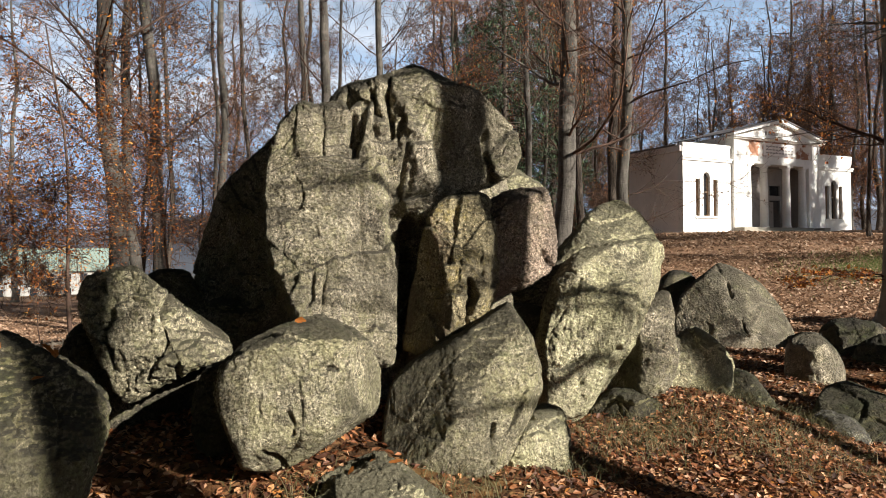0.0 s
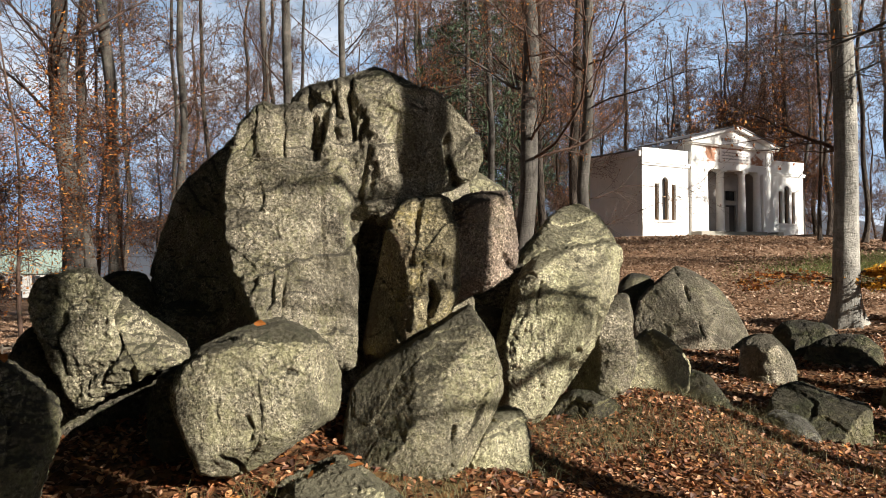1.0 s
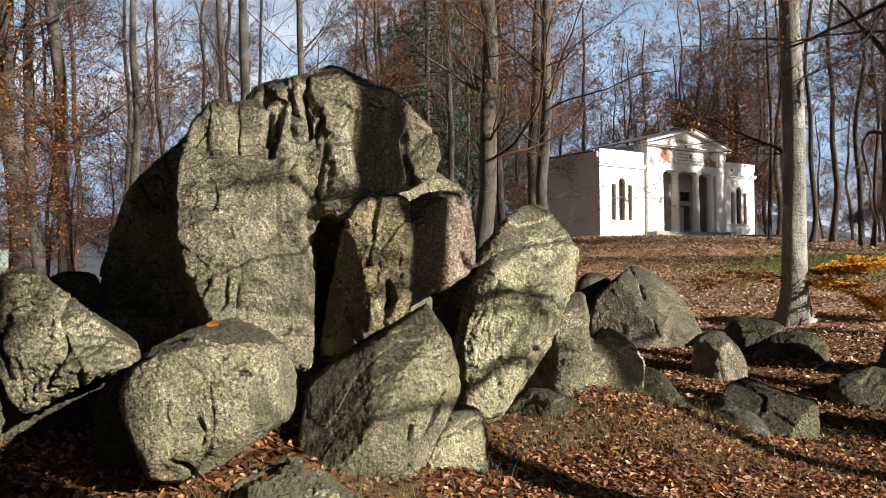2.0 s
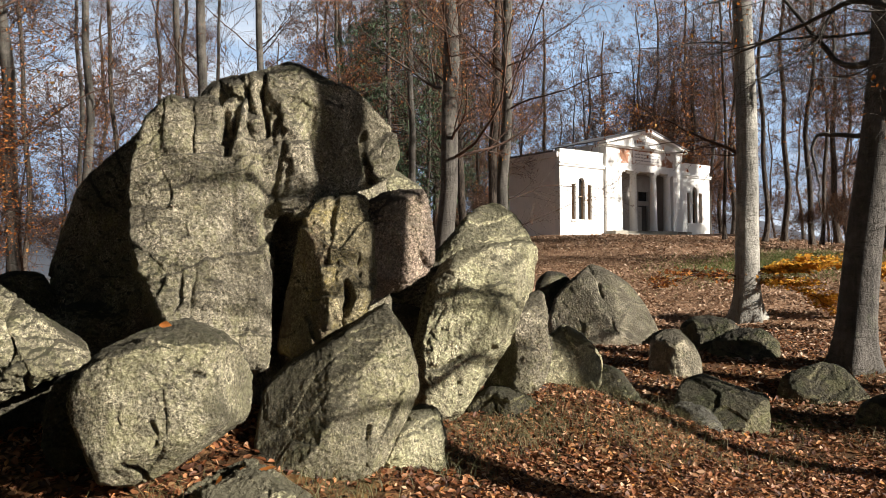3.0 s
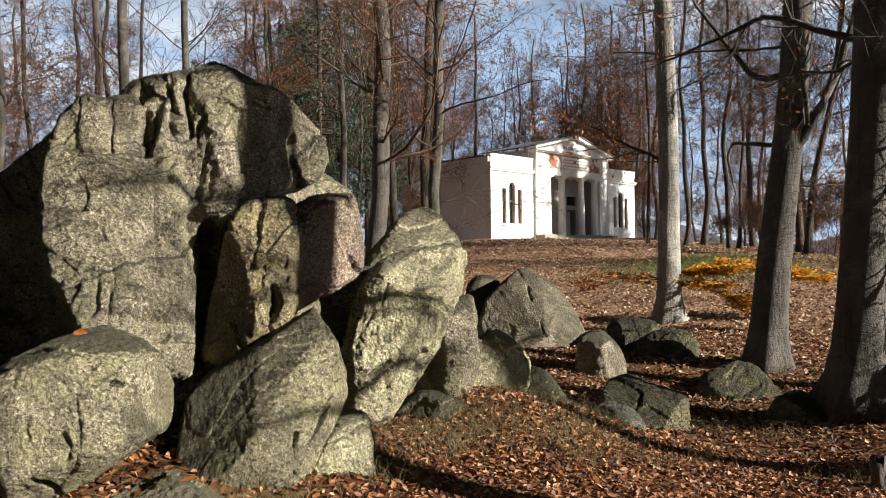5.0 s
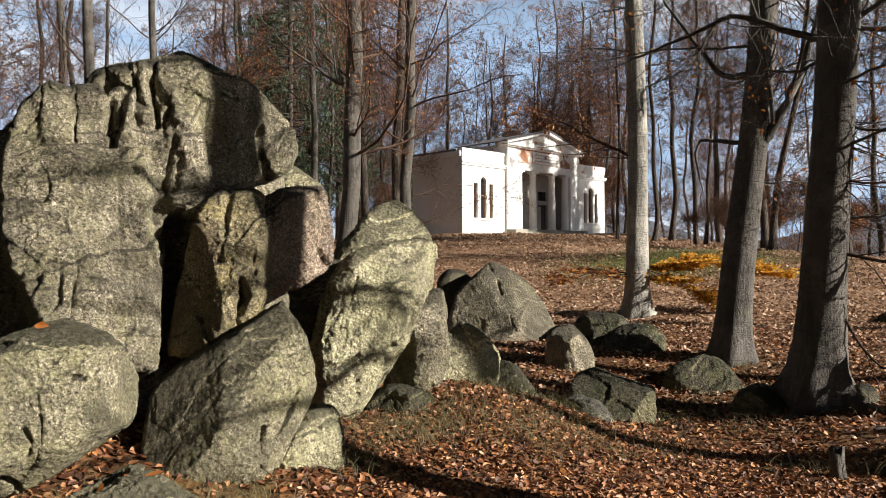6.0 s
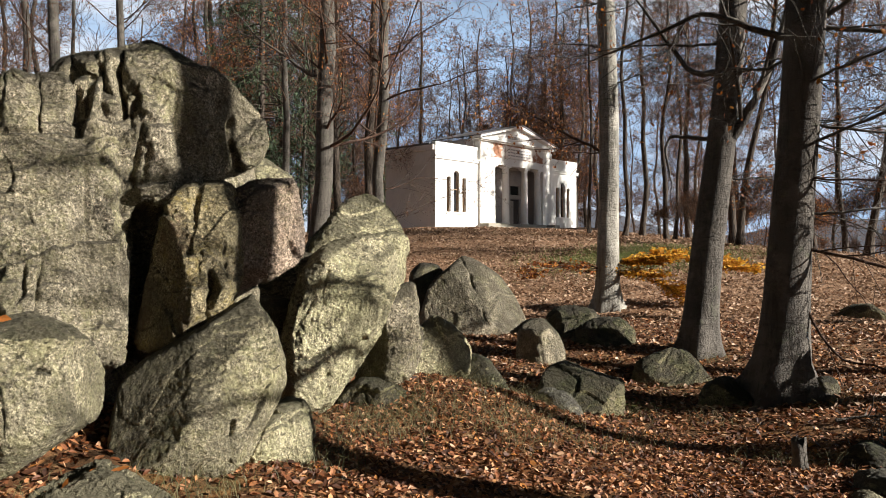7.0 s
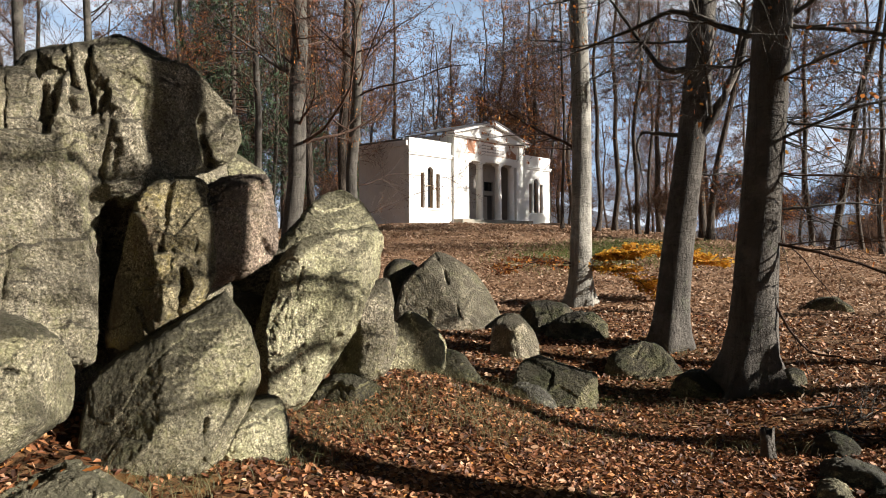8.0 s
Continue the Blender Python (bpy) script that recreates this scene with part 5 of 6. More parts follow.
def tree(name, label, x, y, radius, height, lean=(0, 0), seed=1, first=0.2, limbs=22, reach=(2.5, 6), leaves=(0, None), bark_kind=None, flare=0.7, droop=0.0, twigs=(7, 11), category="tree", group="trees of the grove", fine=0.005, angle=(40, 80), size=0.058, lying=0.0, bend=2.2):
    """A standing tree: trunk, branches down to twigs, and what leaves are left."""
    rng = np.random.default_rng(seed)
    t = new(name, None)
    t.location = (x, y, float(land(x, y)))
    tagged(t, label, category, group)
    LEANS[t.name] = lean
    path, rad, v, f = trunk_mesh(rng, radius, height, lean, bend, flare)
    mesh_object("trunk", v.tolist(), f.tolist(), bark_kind or BEECH, t, True)
    top = path[:, 8:]
    limb, lr = grow(rng, top, rad[:, 8:], limbs, first, 0.97, reach, angle, 10, 0.05 + droop, 0.2, 0.13, 1.3)
    sub, sr = grow(rng, limb, lr, limbs * twigs[0], 0.2, 1.0, (reach[0] * 0.35, reach[1] * 0.5), (25, 65), 6, 0.03 + droop, 0.55, 0.16)
    twig, tr = grow(rng, sub, sr, limbs * twigs[0] * twigs[1], 0.1, 1.0, (0.35, 1.2), (25, 70), 4, 0.02 + droop, 0.6, 0.2)
    tr, sr = np.maximum(tr, fine), np.maximum(sr, fine * 1.5)
    groups = [tubes(limb, lr, 7), tubes(sub, sr, 5), tubes(twig, tr, 3)]
    vv, ff = joined(groups)
    tagged(mesh_object("crown", vv, ff, TWIG, t, True), "bare brown limbs and fine twigs", kind="stuff")
    if leaves[0]:
        n = leaves[0]
        i, k = rng.integers(0, len(twig), n), rng.integers(1, 4, n)
        c = twig[i, k] + rng.normal(0, 0.06, (n, 3))
        lv, lf = leaf_cloud(c, size, rng, lying)
        mesh_object("foliage", lv.tolist(), lf.tolist(), leaves[1], t)
    return t


def limb_part(parent, name, points, r0, r1, material, seed, twigs=40, leaves=(0, None), length=(0.4, 1.2), label="", flat=1.0, size=0.055):
    """A single named bough along given points with its side twigs, under its tree."""
    rng = np.random.default_rng(seed)
    p = np.array(points, float)
    if twigs:
        p = np.concatenate([[(*(np.array(LEANS[parent.name]) * p[0, 2]), p[0, 2] - 0.03)], p])
    s = np.linspace(0, len(p) - 1, 5 * len(p))
    path = np.stack([np.interp(s, range(len(p)), p[:, k]) for k in range(3)], -1)[None]
    path[0, 1:-1] = (path[0, :-2] + path[0, 1:-1] + path[0, 2:]) / 3
    path[0, 2:] += np.cumsum(rng.normal(0, 0.012, (len(s) - 2, 3)), axis=0)
    rad = (r1 * 0.4 + (r0 - r1 * 0.4) * (1 - np.linspace(0, 1, len(s))) ** 0.85)[None]
    if not twigs:
        rad = np.linspace(r0, r1, len(s))[None]
    groups = [tubes(path, rad, 9)]
    bough = None
    if twigs:
        sub, sr = grow(rng, path, rad, max(3, twigs // 5), 0.15, 1, (length[0] * 1.5, length[1] * 1.8), (25, 60), 5, 0.0, 0.5)
        sub[:, :, 2] = sub[:, :1, 2] + flat * (sub[:, :, 2] - sub[:, :1, 2])
        tw, tr = grow(rng, sub, sr, twigs, 0.1, 1, length, (25, 60), 4, 0.0, 0.6)
        tw[:, :, 2] = tw[:, :1, 2] + flat * (tw[:, :, 2] - tw[:, :1, 2])
        tr = np.maximum(tr, 0.003)
        groups += [tubes(sub, sr, 5), tubes(tw, tr, 3)]
        bough = tw
    vv, ff = joined(groups)
    ob = mesh_object(name, vv, ff, material, parent, True, label)
    if leaves[0]:
        n = leaves[0]
        i, k = rng.integers(0, len(bough), n), rng.integers(0, 4, n)
        lv, lf = leaf_cloud(bough[i, k] + rng.normal(0, 0.05, (n, 3)) * (1, 1, flat), size, rng, 1.0 if flat < 1 else 0.0)
        mesh_object("foliage", lv.tolist(), lf.tolist(), leaves[1], ob)
    return ob


def spruce(name, label, x, y, radius, height, seed, first=0.12, count=220):
    rng = np.random.default_rng(seed)
    t = new(name, None)
    t.location = (x, y, float(land(x, y)))
    tagged(t, label, "spruce tree", "spruces behind the rocks")
    path, rad, v, f = trunk_mesh(rng, radius, height, (0, 0), flare=0.4)
    mesh_object("trunk", v.tolist(), f.tolist(), OAK, t, True)
    h = rng.uniform(first, 0.98, count)
    a = rng.uniform(0, 6.28, count)
    L = (1 - h) * height * 0.2 + 0.5
    s = np.linspace(0, 1, 6)
    bough = np.zeros((count, 6, 3))
    bough[:, :, 0] = np.cos(a)[:, None] * L[:, None] * s
    bough[:, :, 1] = np.sin(a)[:, None] * L[:, None] * s
    bough[:, :, 2] = h[:, None] * height + L[:, None] * (0.1 * s - 0.55 * s ** 1.6)
    br = 0.03 * np.linspace(1, 0.2, 6)[None] * np.ones((count, 1))
    sub, sr = grow(rng, bough, br, count * 7, 0.15, 1.0, (0.3, 0.9), (35, 70), 4, -0.18, 0.4)
    vv, ff = joined([tubes(bough, br, 4), tubes(sub, np.maximum(sr, 0.004), 3)])
    tagged(mesh_object("crown", vv, ff, OAK, t, True), kind="stuff")
    n = count * 60
    i, k = rng.integers(0, len(sub), n), rng.integers(0, 4, n)
    lv, lf = leaf_cloud(sub[i, k] + rng.normal(0, 0.07, (n, 3)), 0.2, rng, slim=0.4)
    mesh_object("foliage", lv.tolist(), lf.tolist(), NEEDLE, t, label="drooping dark green needles")
    return t


GREY = "tall bare grey beech with a few russet leaves"
# (name, x, y, radius, height, lean, seed, first branch, limbs, leaves, bark)
STAND = [
    (-0.31, 20.0, 0.245, 24, (-0.027, 0), 11, 0.12, 26, 500, BEECH),
    (0.12, 24.0, 0.18, 22, (-0.021, 0), 12, 0.2, 20, 300, BEECH),
    (0.51, 21.0, 0.19, 23, (-0.021, 0), 13, 0.15, 22, 300, BEECH),
    (1.16, 28.0, 0.1, 20, (-0.004, 0), 14, 0.25, 16, 200, OAK),
    (2.77, 27.9, 0.165, 23, (0.02, 0), 15, 0.2, 22, 300, BEECH),
    (3.35, 33.8, 0.11, 22, (0.003, 0), 16, 0.2, 18, 200, BEECH),
    (4.29, 29.7, 0.105, 22, (-0.015, 0), 17, 0.2, 18, 300, OAK),
    (6.1, 27.3, 0.155, 23, (-0.017, 0.004), 18, 0.2, 20, 400, BEECH),
    (6.52, 25.2, 0.205, 24, (-0.025, 0.006), 19, 0.25, 20, 200, BEECH),
    (8.21, 30.9, 0.1, 20, (0.03, -0.01), 20, 0.15, 20, 200, BEECH),
    (8.04, 25.8, 0.16, 23, (0.05, -0.018), 21, 0.25, 18, 100, BEECH),
    (15.5, 25.6, 0.155, 22, (-0.045, 0.028), 22, 0.2, 20, 400, BEECH),
    (12.48, 19.3, 0.3, 25, (-0.004, 0.003), 23, 0.1, 30, 900, BEECH),
    (17.0, 24.7, 0.165, 23, (-0.002, 0), 24, 0.12, 24, 700, OAK),
    (16.1, 21.7, 0.18, 23, (0.035, -0.026), 25, 0.12, 24, 900, OAK),
    (14.85, 18.84, 0.2, 24, (-0.012, 0.009), 26, 0.1, 30, 900, BEECH),
    (18.83, 30.7, 0.1, 20, (-0.005, 0.003), 27, 0.2, 18, 300, OAK),
    (31.9, 20.6, 0.12, 19, (0.004, -0.006), 31, 0.2, 20, 300, OAK),
    (35.7, 22.0, 0.15, 20, (0, 0), 32, 0.2, 20, 300, OAK),
    (31.2, 17.9, 0.115, 19, (0, 0), 33, 0.2, 20, 300, OAK),
    (34.9, 19.5, 0.095, 18, (0.006, -0.01), 34, 0.2, 18, 300, OAK),
    (30.6, 14.8, 0.11, 18, (0.005, -0.01), 35, 0.15, 20, 500, OAK),
    (29.86, 14.0, 0.155, 20, (0, 0), 36, 0.15, 22, 500, OAK),
    (27.24, 12.5, 0.13, 17, (0.049, -0.11), 37, 0.2, 18, 300, OAK),
    (32.4, 10.4, 0.11, 18, (0, 0), 38, 0.15, 22, 600, OAK),
    (25.9, 7.65, 0.12, 16, (0.037, -0.12), 39, 0.15, 18, 500, OAK),
    (25.3, 6.06, 0.08, 15, (0, 0), 40, 0.15, 18, 500, OAK),
    (32.5, 23.3, 0.095, 18, (-0.006, 0.008), 41, 0.2, 18, 300, OAK),
    (37.7, 13.5, 0.11, 18, (0, 0), 42, 0.2, 20, 400, OAK),
    # this and the next are added to shade the temple's porch and right wing
    (43.6, 23.4, 0.2, 16, (0, 0), 45, 0.1, 30, 900, OAK),
    (49.2, 23.2, 0.2, 16, (0, 0), 47, 0.1, 26, 700, OAK),
    (34.8, 9.1, 0.085, 17, (0, 0), 43, 0.2, 20, 400, OAK),
]
GROVE = {}
for px, py, pr, ph, pl, ps, pf, pn, pleaf, pb in STAND:
    GROVE[ps] = tree("beech_tree" if pb is BEECH else "slender_tree", GREY if pb is BEECH else "slender dark-barked tree with thin bare branches", px, py, pr, ph, pl, ps, pf, pn, (2.0, 5.0), (pleaf * 6, RUSSET if ps % 2 else BROWN), pb, twigs=(7, 10) if px < 20 else (7, 9), fine=0.005 if px < 20 else 0.0065, bend=1.3 if px < 20 else 1.6)

limb_part(GROVE[23], "bough", [(-0.15, 0.1, 6.3), (-0.8, 0.6, 6.9), (-1.5, 1.0, 7.4), (-2.3, 1.5, 8.4)], 0.07, 0.015, SHADEDBEECH, 85, 60, (120, RUSSET), (0.5, 1.3), "dark rising bough")
limb_part(GROVE[26], "bough", [(0.1, -0.1, 2.6), (0.9, -0.6, 3.0), (1.7, -1.2, 2.9), (2.6, -1.8, 2.8)], 0.018, 0.005, TWIG, 86, 90, (80, BROWN), (0.5, 1.2), "low spreading bough")
limb_part(GROVE[26], "bough", [(0.1, -0.1, 1.6), (0.8, -0.5, 1.9), (1.5, -1.0, 2.3), (2.2, -1.6, 2.6)], 0.015, 0.005, TWIG, 87, 80, (60, BROWN), (0.5, 1.0), "low spreading bough")

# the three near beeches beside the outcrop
beech = tree("beech_tree", "straight grey beech with ringed bark coloured as sunlit", 12.4, 8.41, 0.215, 21, (-0.009, 0.013), 51, 0.3, 16, (2.5, 5.5), (300, RUSSET), SUNLITBEECH, 0.9, bend=0.5)
limb_part(beech, "bough", [(0.1, -0.1, 0.95), (0.7, -0.6, 1.1), (1.3, -1.2, 1.0), (1.9, -1.75, 0.8)], 0.024, 0.006, TWIG, 61, 200, (3600, GOLD), (0.25, 0.65), "low bough of golden leaves", 0.22, 0.085)
limb_part(beech, "bough", [(0.1, -0.1, 0.75), (0.5, -0.5, 0.7), (0.9, -0.85, 0.4), (1.15, -1.1, 0.12)], 0.02, 0.006, TWIG, 74, 110, (1700, GOLD), (0.2, 0.45), "drooping bough of golden leaves", 0.3, 0.07)
limb_part(beech, "bough", [(-0.1, 0.1, 0.85), (-0.5, 0.5, 0.9), (-0.9, 0.9, 0.75), (-1.35, 1.3, 0.55)], 0.022, 0.006, TWIG, 62, 90, (650, RUSSET), (0.25, 0.55), "low bough with russet leaves", 0.22, 0.07)
limb_part(beech, "bough", [(-0.1, 0.1, 3.2), (-0.5, 0.7, 3.55), (-0.8, 1.2, 3.95), (-1.2, 1.8, 4.4)], 0.045, 0.012, TWIG, 60, 70, (450, RUSSET), (0.4, 0.9), "bough with scattered orange leaves")
forked = tree("beech_tree", "leaning forked beech with grey furrowed bark", 9.57, 4.98, 0.215, 19, (0.04, -0.08), 52, 0.35, 14, (2.5, 5.5), (300, BROWN), SHADEDBEECH, 1.0, bend=0.5)
limb_part(forked, "bough", [(0.05, 0.2, 3.1), (0.0, 0.42, 3.12), (0.0, 0.5, 2.8), (0.06, 0.42, 2.3), (0.1, 0.44, 1.8)], 0.036, 0.009, SHADEDBEECH, 63, 14, (0, None), (0.2, 0.5), "drooping crooked bough")
limb_part(forked, "bough", [(0.14, -0.35, 2.95), (0.25, -0.75, 3.5), (0.35, -1.05, 4.3), (0.4, -1.25, 5.6)], 0.1, 0.04, SHADEDBEECH, 64, 20)
limb_part(forked, "bough", [(0.1, 0.1, 4.0), (0.0, 0.7, 5.0), (0.0, 1.3, 6.0)], 0.055, 0.007, SHADEDBEECH, 65, 30)
near = tree("beech_tree", "stout grey beech with spreading roots among leaves", 8.09, 3.2, 0.228, 20, (0.013, -0.03), 53, 0.3, 14, (2.5, 5.5), (200, BROWN), SHADEDBEECH, 1.5, bend=0.5)
limb_part(near, "bough", [(0.05, 0.1, 4.0), (-0.1, 0.9, 4.5), (-0.2, 1.7, 4.25), (-0.2, 2.7, 4.15)], 0.05, 0.009, SHADEDBEECH, 66, 30, (0, None), (0.4, 1.0), "long level bough")
limb_part(near, "bough", [(0.1, -0.2, 4.1), (0.3, -1.0, 3.9), (0.5, -2.0, 3.5), (0.6, -2.8, 3.0)], 0.032, 0.008, SHADEDBEECH, 67, 40)
limb_part(near, "bough", [(0.1, -0.2, 4.0), (0.3, -0.8, 4.4), (0.5, -1.8, 4.5)], 0.045, 0.009, SHADEDBEECH, 68, 30)
limb_part(near, "bough", [(0.05, -0.2, 1.6), (0.2, -0.9, 1.4), (0.4, -1.6, 1.1), (0.5, -2.3, 0.9)], 0.026, 0.006, TWIG, 69, 40, (0, None), (0.3, 0.8), "low dead bough")
limb_part(near, "bough", [(0.05, -0.25, 0.95), (0.0, -0.6, 0.45), (0.1, -1.2, 0.35), (0.2, -2.2, 0.35)], 0.02, 0.006, TWIG, 70, 20, (0, None), (0.3, 0.7), "thin drooping dead bough")
limb_part(near, "bough", [(0.05, -0.25, 2.4), (0.2, -1.0, 2.3), (0.4, -1.9, 2.2)], 0.018, 0.005, TWIG, 71, 60, (0, None), (0.3, 0.9))

# fine bare boughs reaching across from the near trunks
for owner, rows in ((near, ((3.4, 250, 2.6, 0.1), (3.0, 290, 2.4, -0.1), (2.0, 300, 2.2, 0.05), (3.7, 60, 2.4, 0.15), (2.75, 275, 3.0, 0.15), (4.6, 265, 3.2, 0.1))), (forked, ((4.4, 100, 2.6, 0.1), (3.7, 280, 2.2, 0.25), (4.9, 300, 2.8, 0.05), (5.2, 70, 2.4, 0.2), (2.5, 310, 1.8, 0.0))), (beech, ((4.6, 290, 2.6, 0.1), (5.4, 110, 2.6, 0.15), (5.0, 320, 2.4, 0.1), (6.3, 80, 2.6, 0.1)))):
    for k, (bz, ba, bl, brise) in enumerate(rows):
        bc, bs_ = math.cos(radians(ba)), math.sin(radians(ba))
        limb_part(owner, "bough", [(bl * 0.1 * bc, bl * 0.1 * bs_, bz + 0.02), (bl * 0.35 * bc, bl * 0.35 * bs_, bz + brise * bl * 0.6), (bl * 0.7 * bc + 0.15, bl * 0.7 * bs_, bz + brise * bl * 0.7), (bl * bc, bl * bs_ + 0.2, bz + brise * bl)], 0.022, 0.006, SHADEDBEECH, 500 + k + int(bz * 100), 70, (60, RUSSET), (0.35, 0.9))

limb_part(near, "root", [(0.1, -0.2, 0.12), (0.0, -0.45, 0.06), (-0.15, -0.75, 0.0), (-0.3, -1.1, -0.06)], 0.085, 0.03, SHADEDBEECH, 72, 0, label="exposed surface root")
limb_part(near, "root", [(-0.2, 0.05, 0.12), (-0.45, 0.0, 0.03), (-0.7, 0.05, -0.06)], 0.09, 0.04, SHADEDBEECH, 73, 0, label="exposed surface root")

# saplings with layered orange leaves beyond the outcrop
for sx_, sy_, sr_, sh_, ss_, sn_, sm_ in ((-0.85, 12.0, 0.034, 5.4, 71, 6500, RUSSET), (-2.3, 13.5, 0.03, 4.6, 72, 5600, RUSSET), (-2.0, 8.6, 0.02, 2.6, 74, 1200, GOLD), (0.9, 16.5, 0.03, 5.0, 73, 1500, RUSSET)):
    tree("beech_sapling", "young beech sapling holding layers of orange leaves", sx_, sy_, sr_, sh_, (0, 0), ss_, 0.0, 30, (0.9, 2.2), (sn_, sm_), TWIG, 0.2, -0.055, (6, 5), "sapling", "saplings beyond the outcrop", 0.003, (78, 96), 0.05, 1.0)

# spruces and the wood behind
SPRUCES = []
for kx, ky, kr, kh, ks in ((15.9, 29.2, 0.16, 21, 81), (20.0, 34.6, 0.2, 23, 82), (29.5, 45.0, 0.25, 19, 83), (33.0, 49.0, 0.25, 18, 84), (24.0, 38.0, 0.22, 20, 85), (38.0, 50.0, 0.25, 17, 86)):
    SPRUCES.append(spruce("spruce_tree", "dark green spruce with drooping boughs", kx, ky, kr, kh, ks))

# ---- the wood behind: a few grown trees set out again and again ----
def far_wood():
    rng = np.random.default_rng(9)
    kinds = []
    for i in range(5):
        k = tree("woodland_tree", "bare woodland tree with fine twigs and brown leaves", 22 + i * 5.5, 46 + i * 1.2, 0.11 + 0.03 * i, 19 + i, (rng.normal(0, 0.02), rng.normal(0, 0.02)), 200 + i, 0.04, 34, (2.0, 5.5), (7000, (BROWN, RUSSET)[i % 2]), (OAK, BEECH)[i % 2], 0.5, 0.0, (7, 10), group="trees of the far wood", fine=0.007, size=0.085, bend=2.0)
        kinds.append(k)
    spots = []
    # the last sector is out of view, added behind the camera to dim the skylight
    for h0, h1, r0, r1, n in ((72, 108, 34, 80, 15), (48, 72, 38, 80, 24), (28, 48, 60, 95, 20), (34, 52, 57, 70, 24), (4, 28, 52, 95, 11), (120, 260, 22, 36, 10)):
        for _ in range(n):
            a, r = math.radians(rng.uniform(h0, h1)), rng.uniform(r0, r1)
            spots.append((r * math.cos(a), r * math.sin(a)))
    for i, (x, y) in enumerate(spots):
        if 28 < x < 48 and 28 < y < 42:
            continue
        m = pose(x, y, float(land(x, y)), 0, 0, rng.uniform(0, 360)) @ Matrix.Scale(rng.uniform(0.8, 1.1), 4)
        copy_thing(kinds[i % len(kinds)], m)


far_wood()


def thicket():
    """Bare undergrowth along the edge of the knoll."""
    rng = np.random.default_rng(12)
    kinds = [tree("bush", "leafless bush of thin brown twigs", 33 + 3 * i, 7 + 2 * i, 0.03, 3.0, (0, 0), 400 + i, 0.0, 18, (0.8, 2.0), (700, (BROWN, RUSSET, BROWN)[i]), TWIG, 0.2, 0.03, (6, 7), "bush", "undergrowth bushes", 0.006, (30, 75), 0.09) for i in range(3)]
    spots = [(rng.uniform(3, 30), rng.uniform(38, 62)) for _ in range(44)] + [(rng.uniform(76, 108), rng.uniform(32, 55)) for _ in range(14)] + [(rng.uniform(52, 72), rng.uniform(30, 45)) for _ in range(16)] + [(rng.uniform(10, 33), rng.uniform(29, 44)) for _ in range(12)] + [(91, 30), (96, 27), (101, 31)]
    for i, (a, r) in enumerate(spots):
        x, y = r * math.cos(radians(a)), r * math.sin(radians(a))
        if 24 < x < 52 and 24 < y < 48:
            continue
        copy_thing(kinds[(i * 7) % 5 % 3], pose(x, y, float(land(x, y)) - 0.1, 0, 0, rng.uniform(0, 360)) @ Matrix.Scale(rng.uniform(0.4, 0.75), 4))


thicket()
# unseen spruces added round the camera's back to block light from the low sky
for i in range(31):
    a, r = radians(112 + i * 5.4), 16 + 10 * ((i * 7) % 5) / 4
    x, y = r * math.cos(a), r * math.sin(a)
    copy_thing(SPRUCES[i % 3], pose(x, y, float(land(x, y)), 0, 0, i * 47))

# a nearer unseen row, added to darken the rocks' shaded sides
for i, (a, r) in enumerate(((130, 10), (149, 9), (170, 9), (194, 9), (222, 10))):
    x, y = r * math.cos(radians(a)), r * math.sin(radians(a))
    copy_thing(SPRUCES[i % 3], pose(x, y, float(land(x, y)), 0, 0, i * 63))

# unseen spruces added off the path so that their high crowns shade the temple porch
for i in range(5):
    spruce("spruce_tree", "unseen tall spruce with a high crown shading the porch", 54.3 + 1.25 * i, 5.0 + 0.65 * i - 2.2 * (i % 2), 0.2, 28.5, 90 + i, 0.6, 260)


# unseen trees added behind the walker, placed so that their shadows fall on the rocks
for bx, by, br_, bs in ((4.65, -5.3, 0.2, 311), (5.6, -6.6, 0.2, 312), (6.578, -2.808, 0.235, 301), (10.0, -4.8, 0.17, 304), (11.2, -3.8, 0.16, 305), (12.4, -8.2, 0.15, 306), (13.6, -4.6, 0.17, 307), (19.5, -7.0, 0.18, 308)):
    shade = tree("beech_tree", "unseen bare beech behind the walker, added to shade the rocks", bx, by, br_, 20, (0, 0), bs, 0.28, 16 if bs < 305 or bs > 310 else 9, (1.5, 4.0), (500, RUSSET), BEECH, 0.6, 0.0, (4, 5))
    # boughs set where their shadows cross the boulders in bands
    if bs == 301:
        limb_part(shade, "bough", [(0.15, 0.1, 5.08), (0.5, 0.05, 5.17), (0.9, -0.2, 5.2), (1.7, -0.6, 5.4)], 0.055, 0.02, BEECH, 321, 30)
        limb_part(shade, "bough", [(-0.15, -0.05, 5.05), (-0.5, -0.1, 5.08), (-0.8, -0.13, 5.1), (-1.7, -0.3, 5.3)], 0.055, 0.02, BEECH, 322, 30)
        limb_part(shade, "bough", [(-0.15, 0.0, 5.85), (-0.7, 0.05, 5.9), (-1.3, 0.15, 5.95), (-2.3, 0.25, 6.1)], 0.05, 0.02, BEECH, 323, 40, (60, RUSSET))
        limb_part(shade, "bough", [(0.1, 0.0, 4.55), (0.35, 0.1, 4.66), (0.8, 0.05, 4.7), (1.4, 0.1, 4.9)], 0.06, 0.025, BEECH, 325, 20)
        limb_part(shade, "bough", [(-0.15, 0.0, 4.35), (-0.7, -0.1, 4.25), (-1.4, -0.15, 4.18), (-2.3, -0.2, 4.3)], 0.045, 0.02, BEECH, 326, 15)


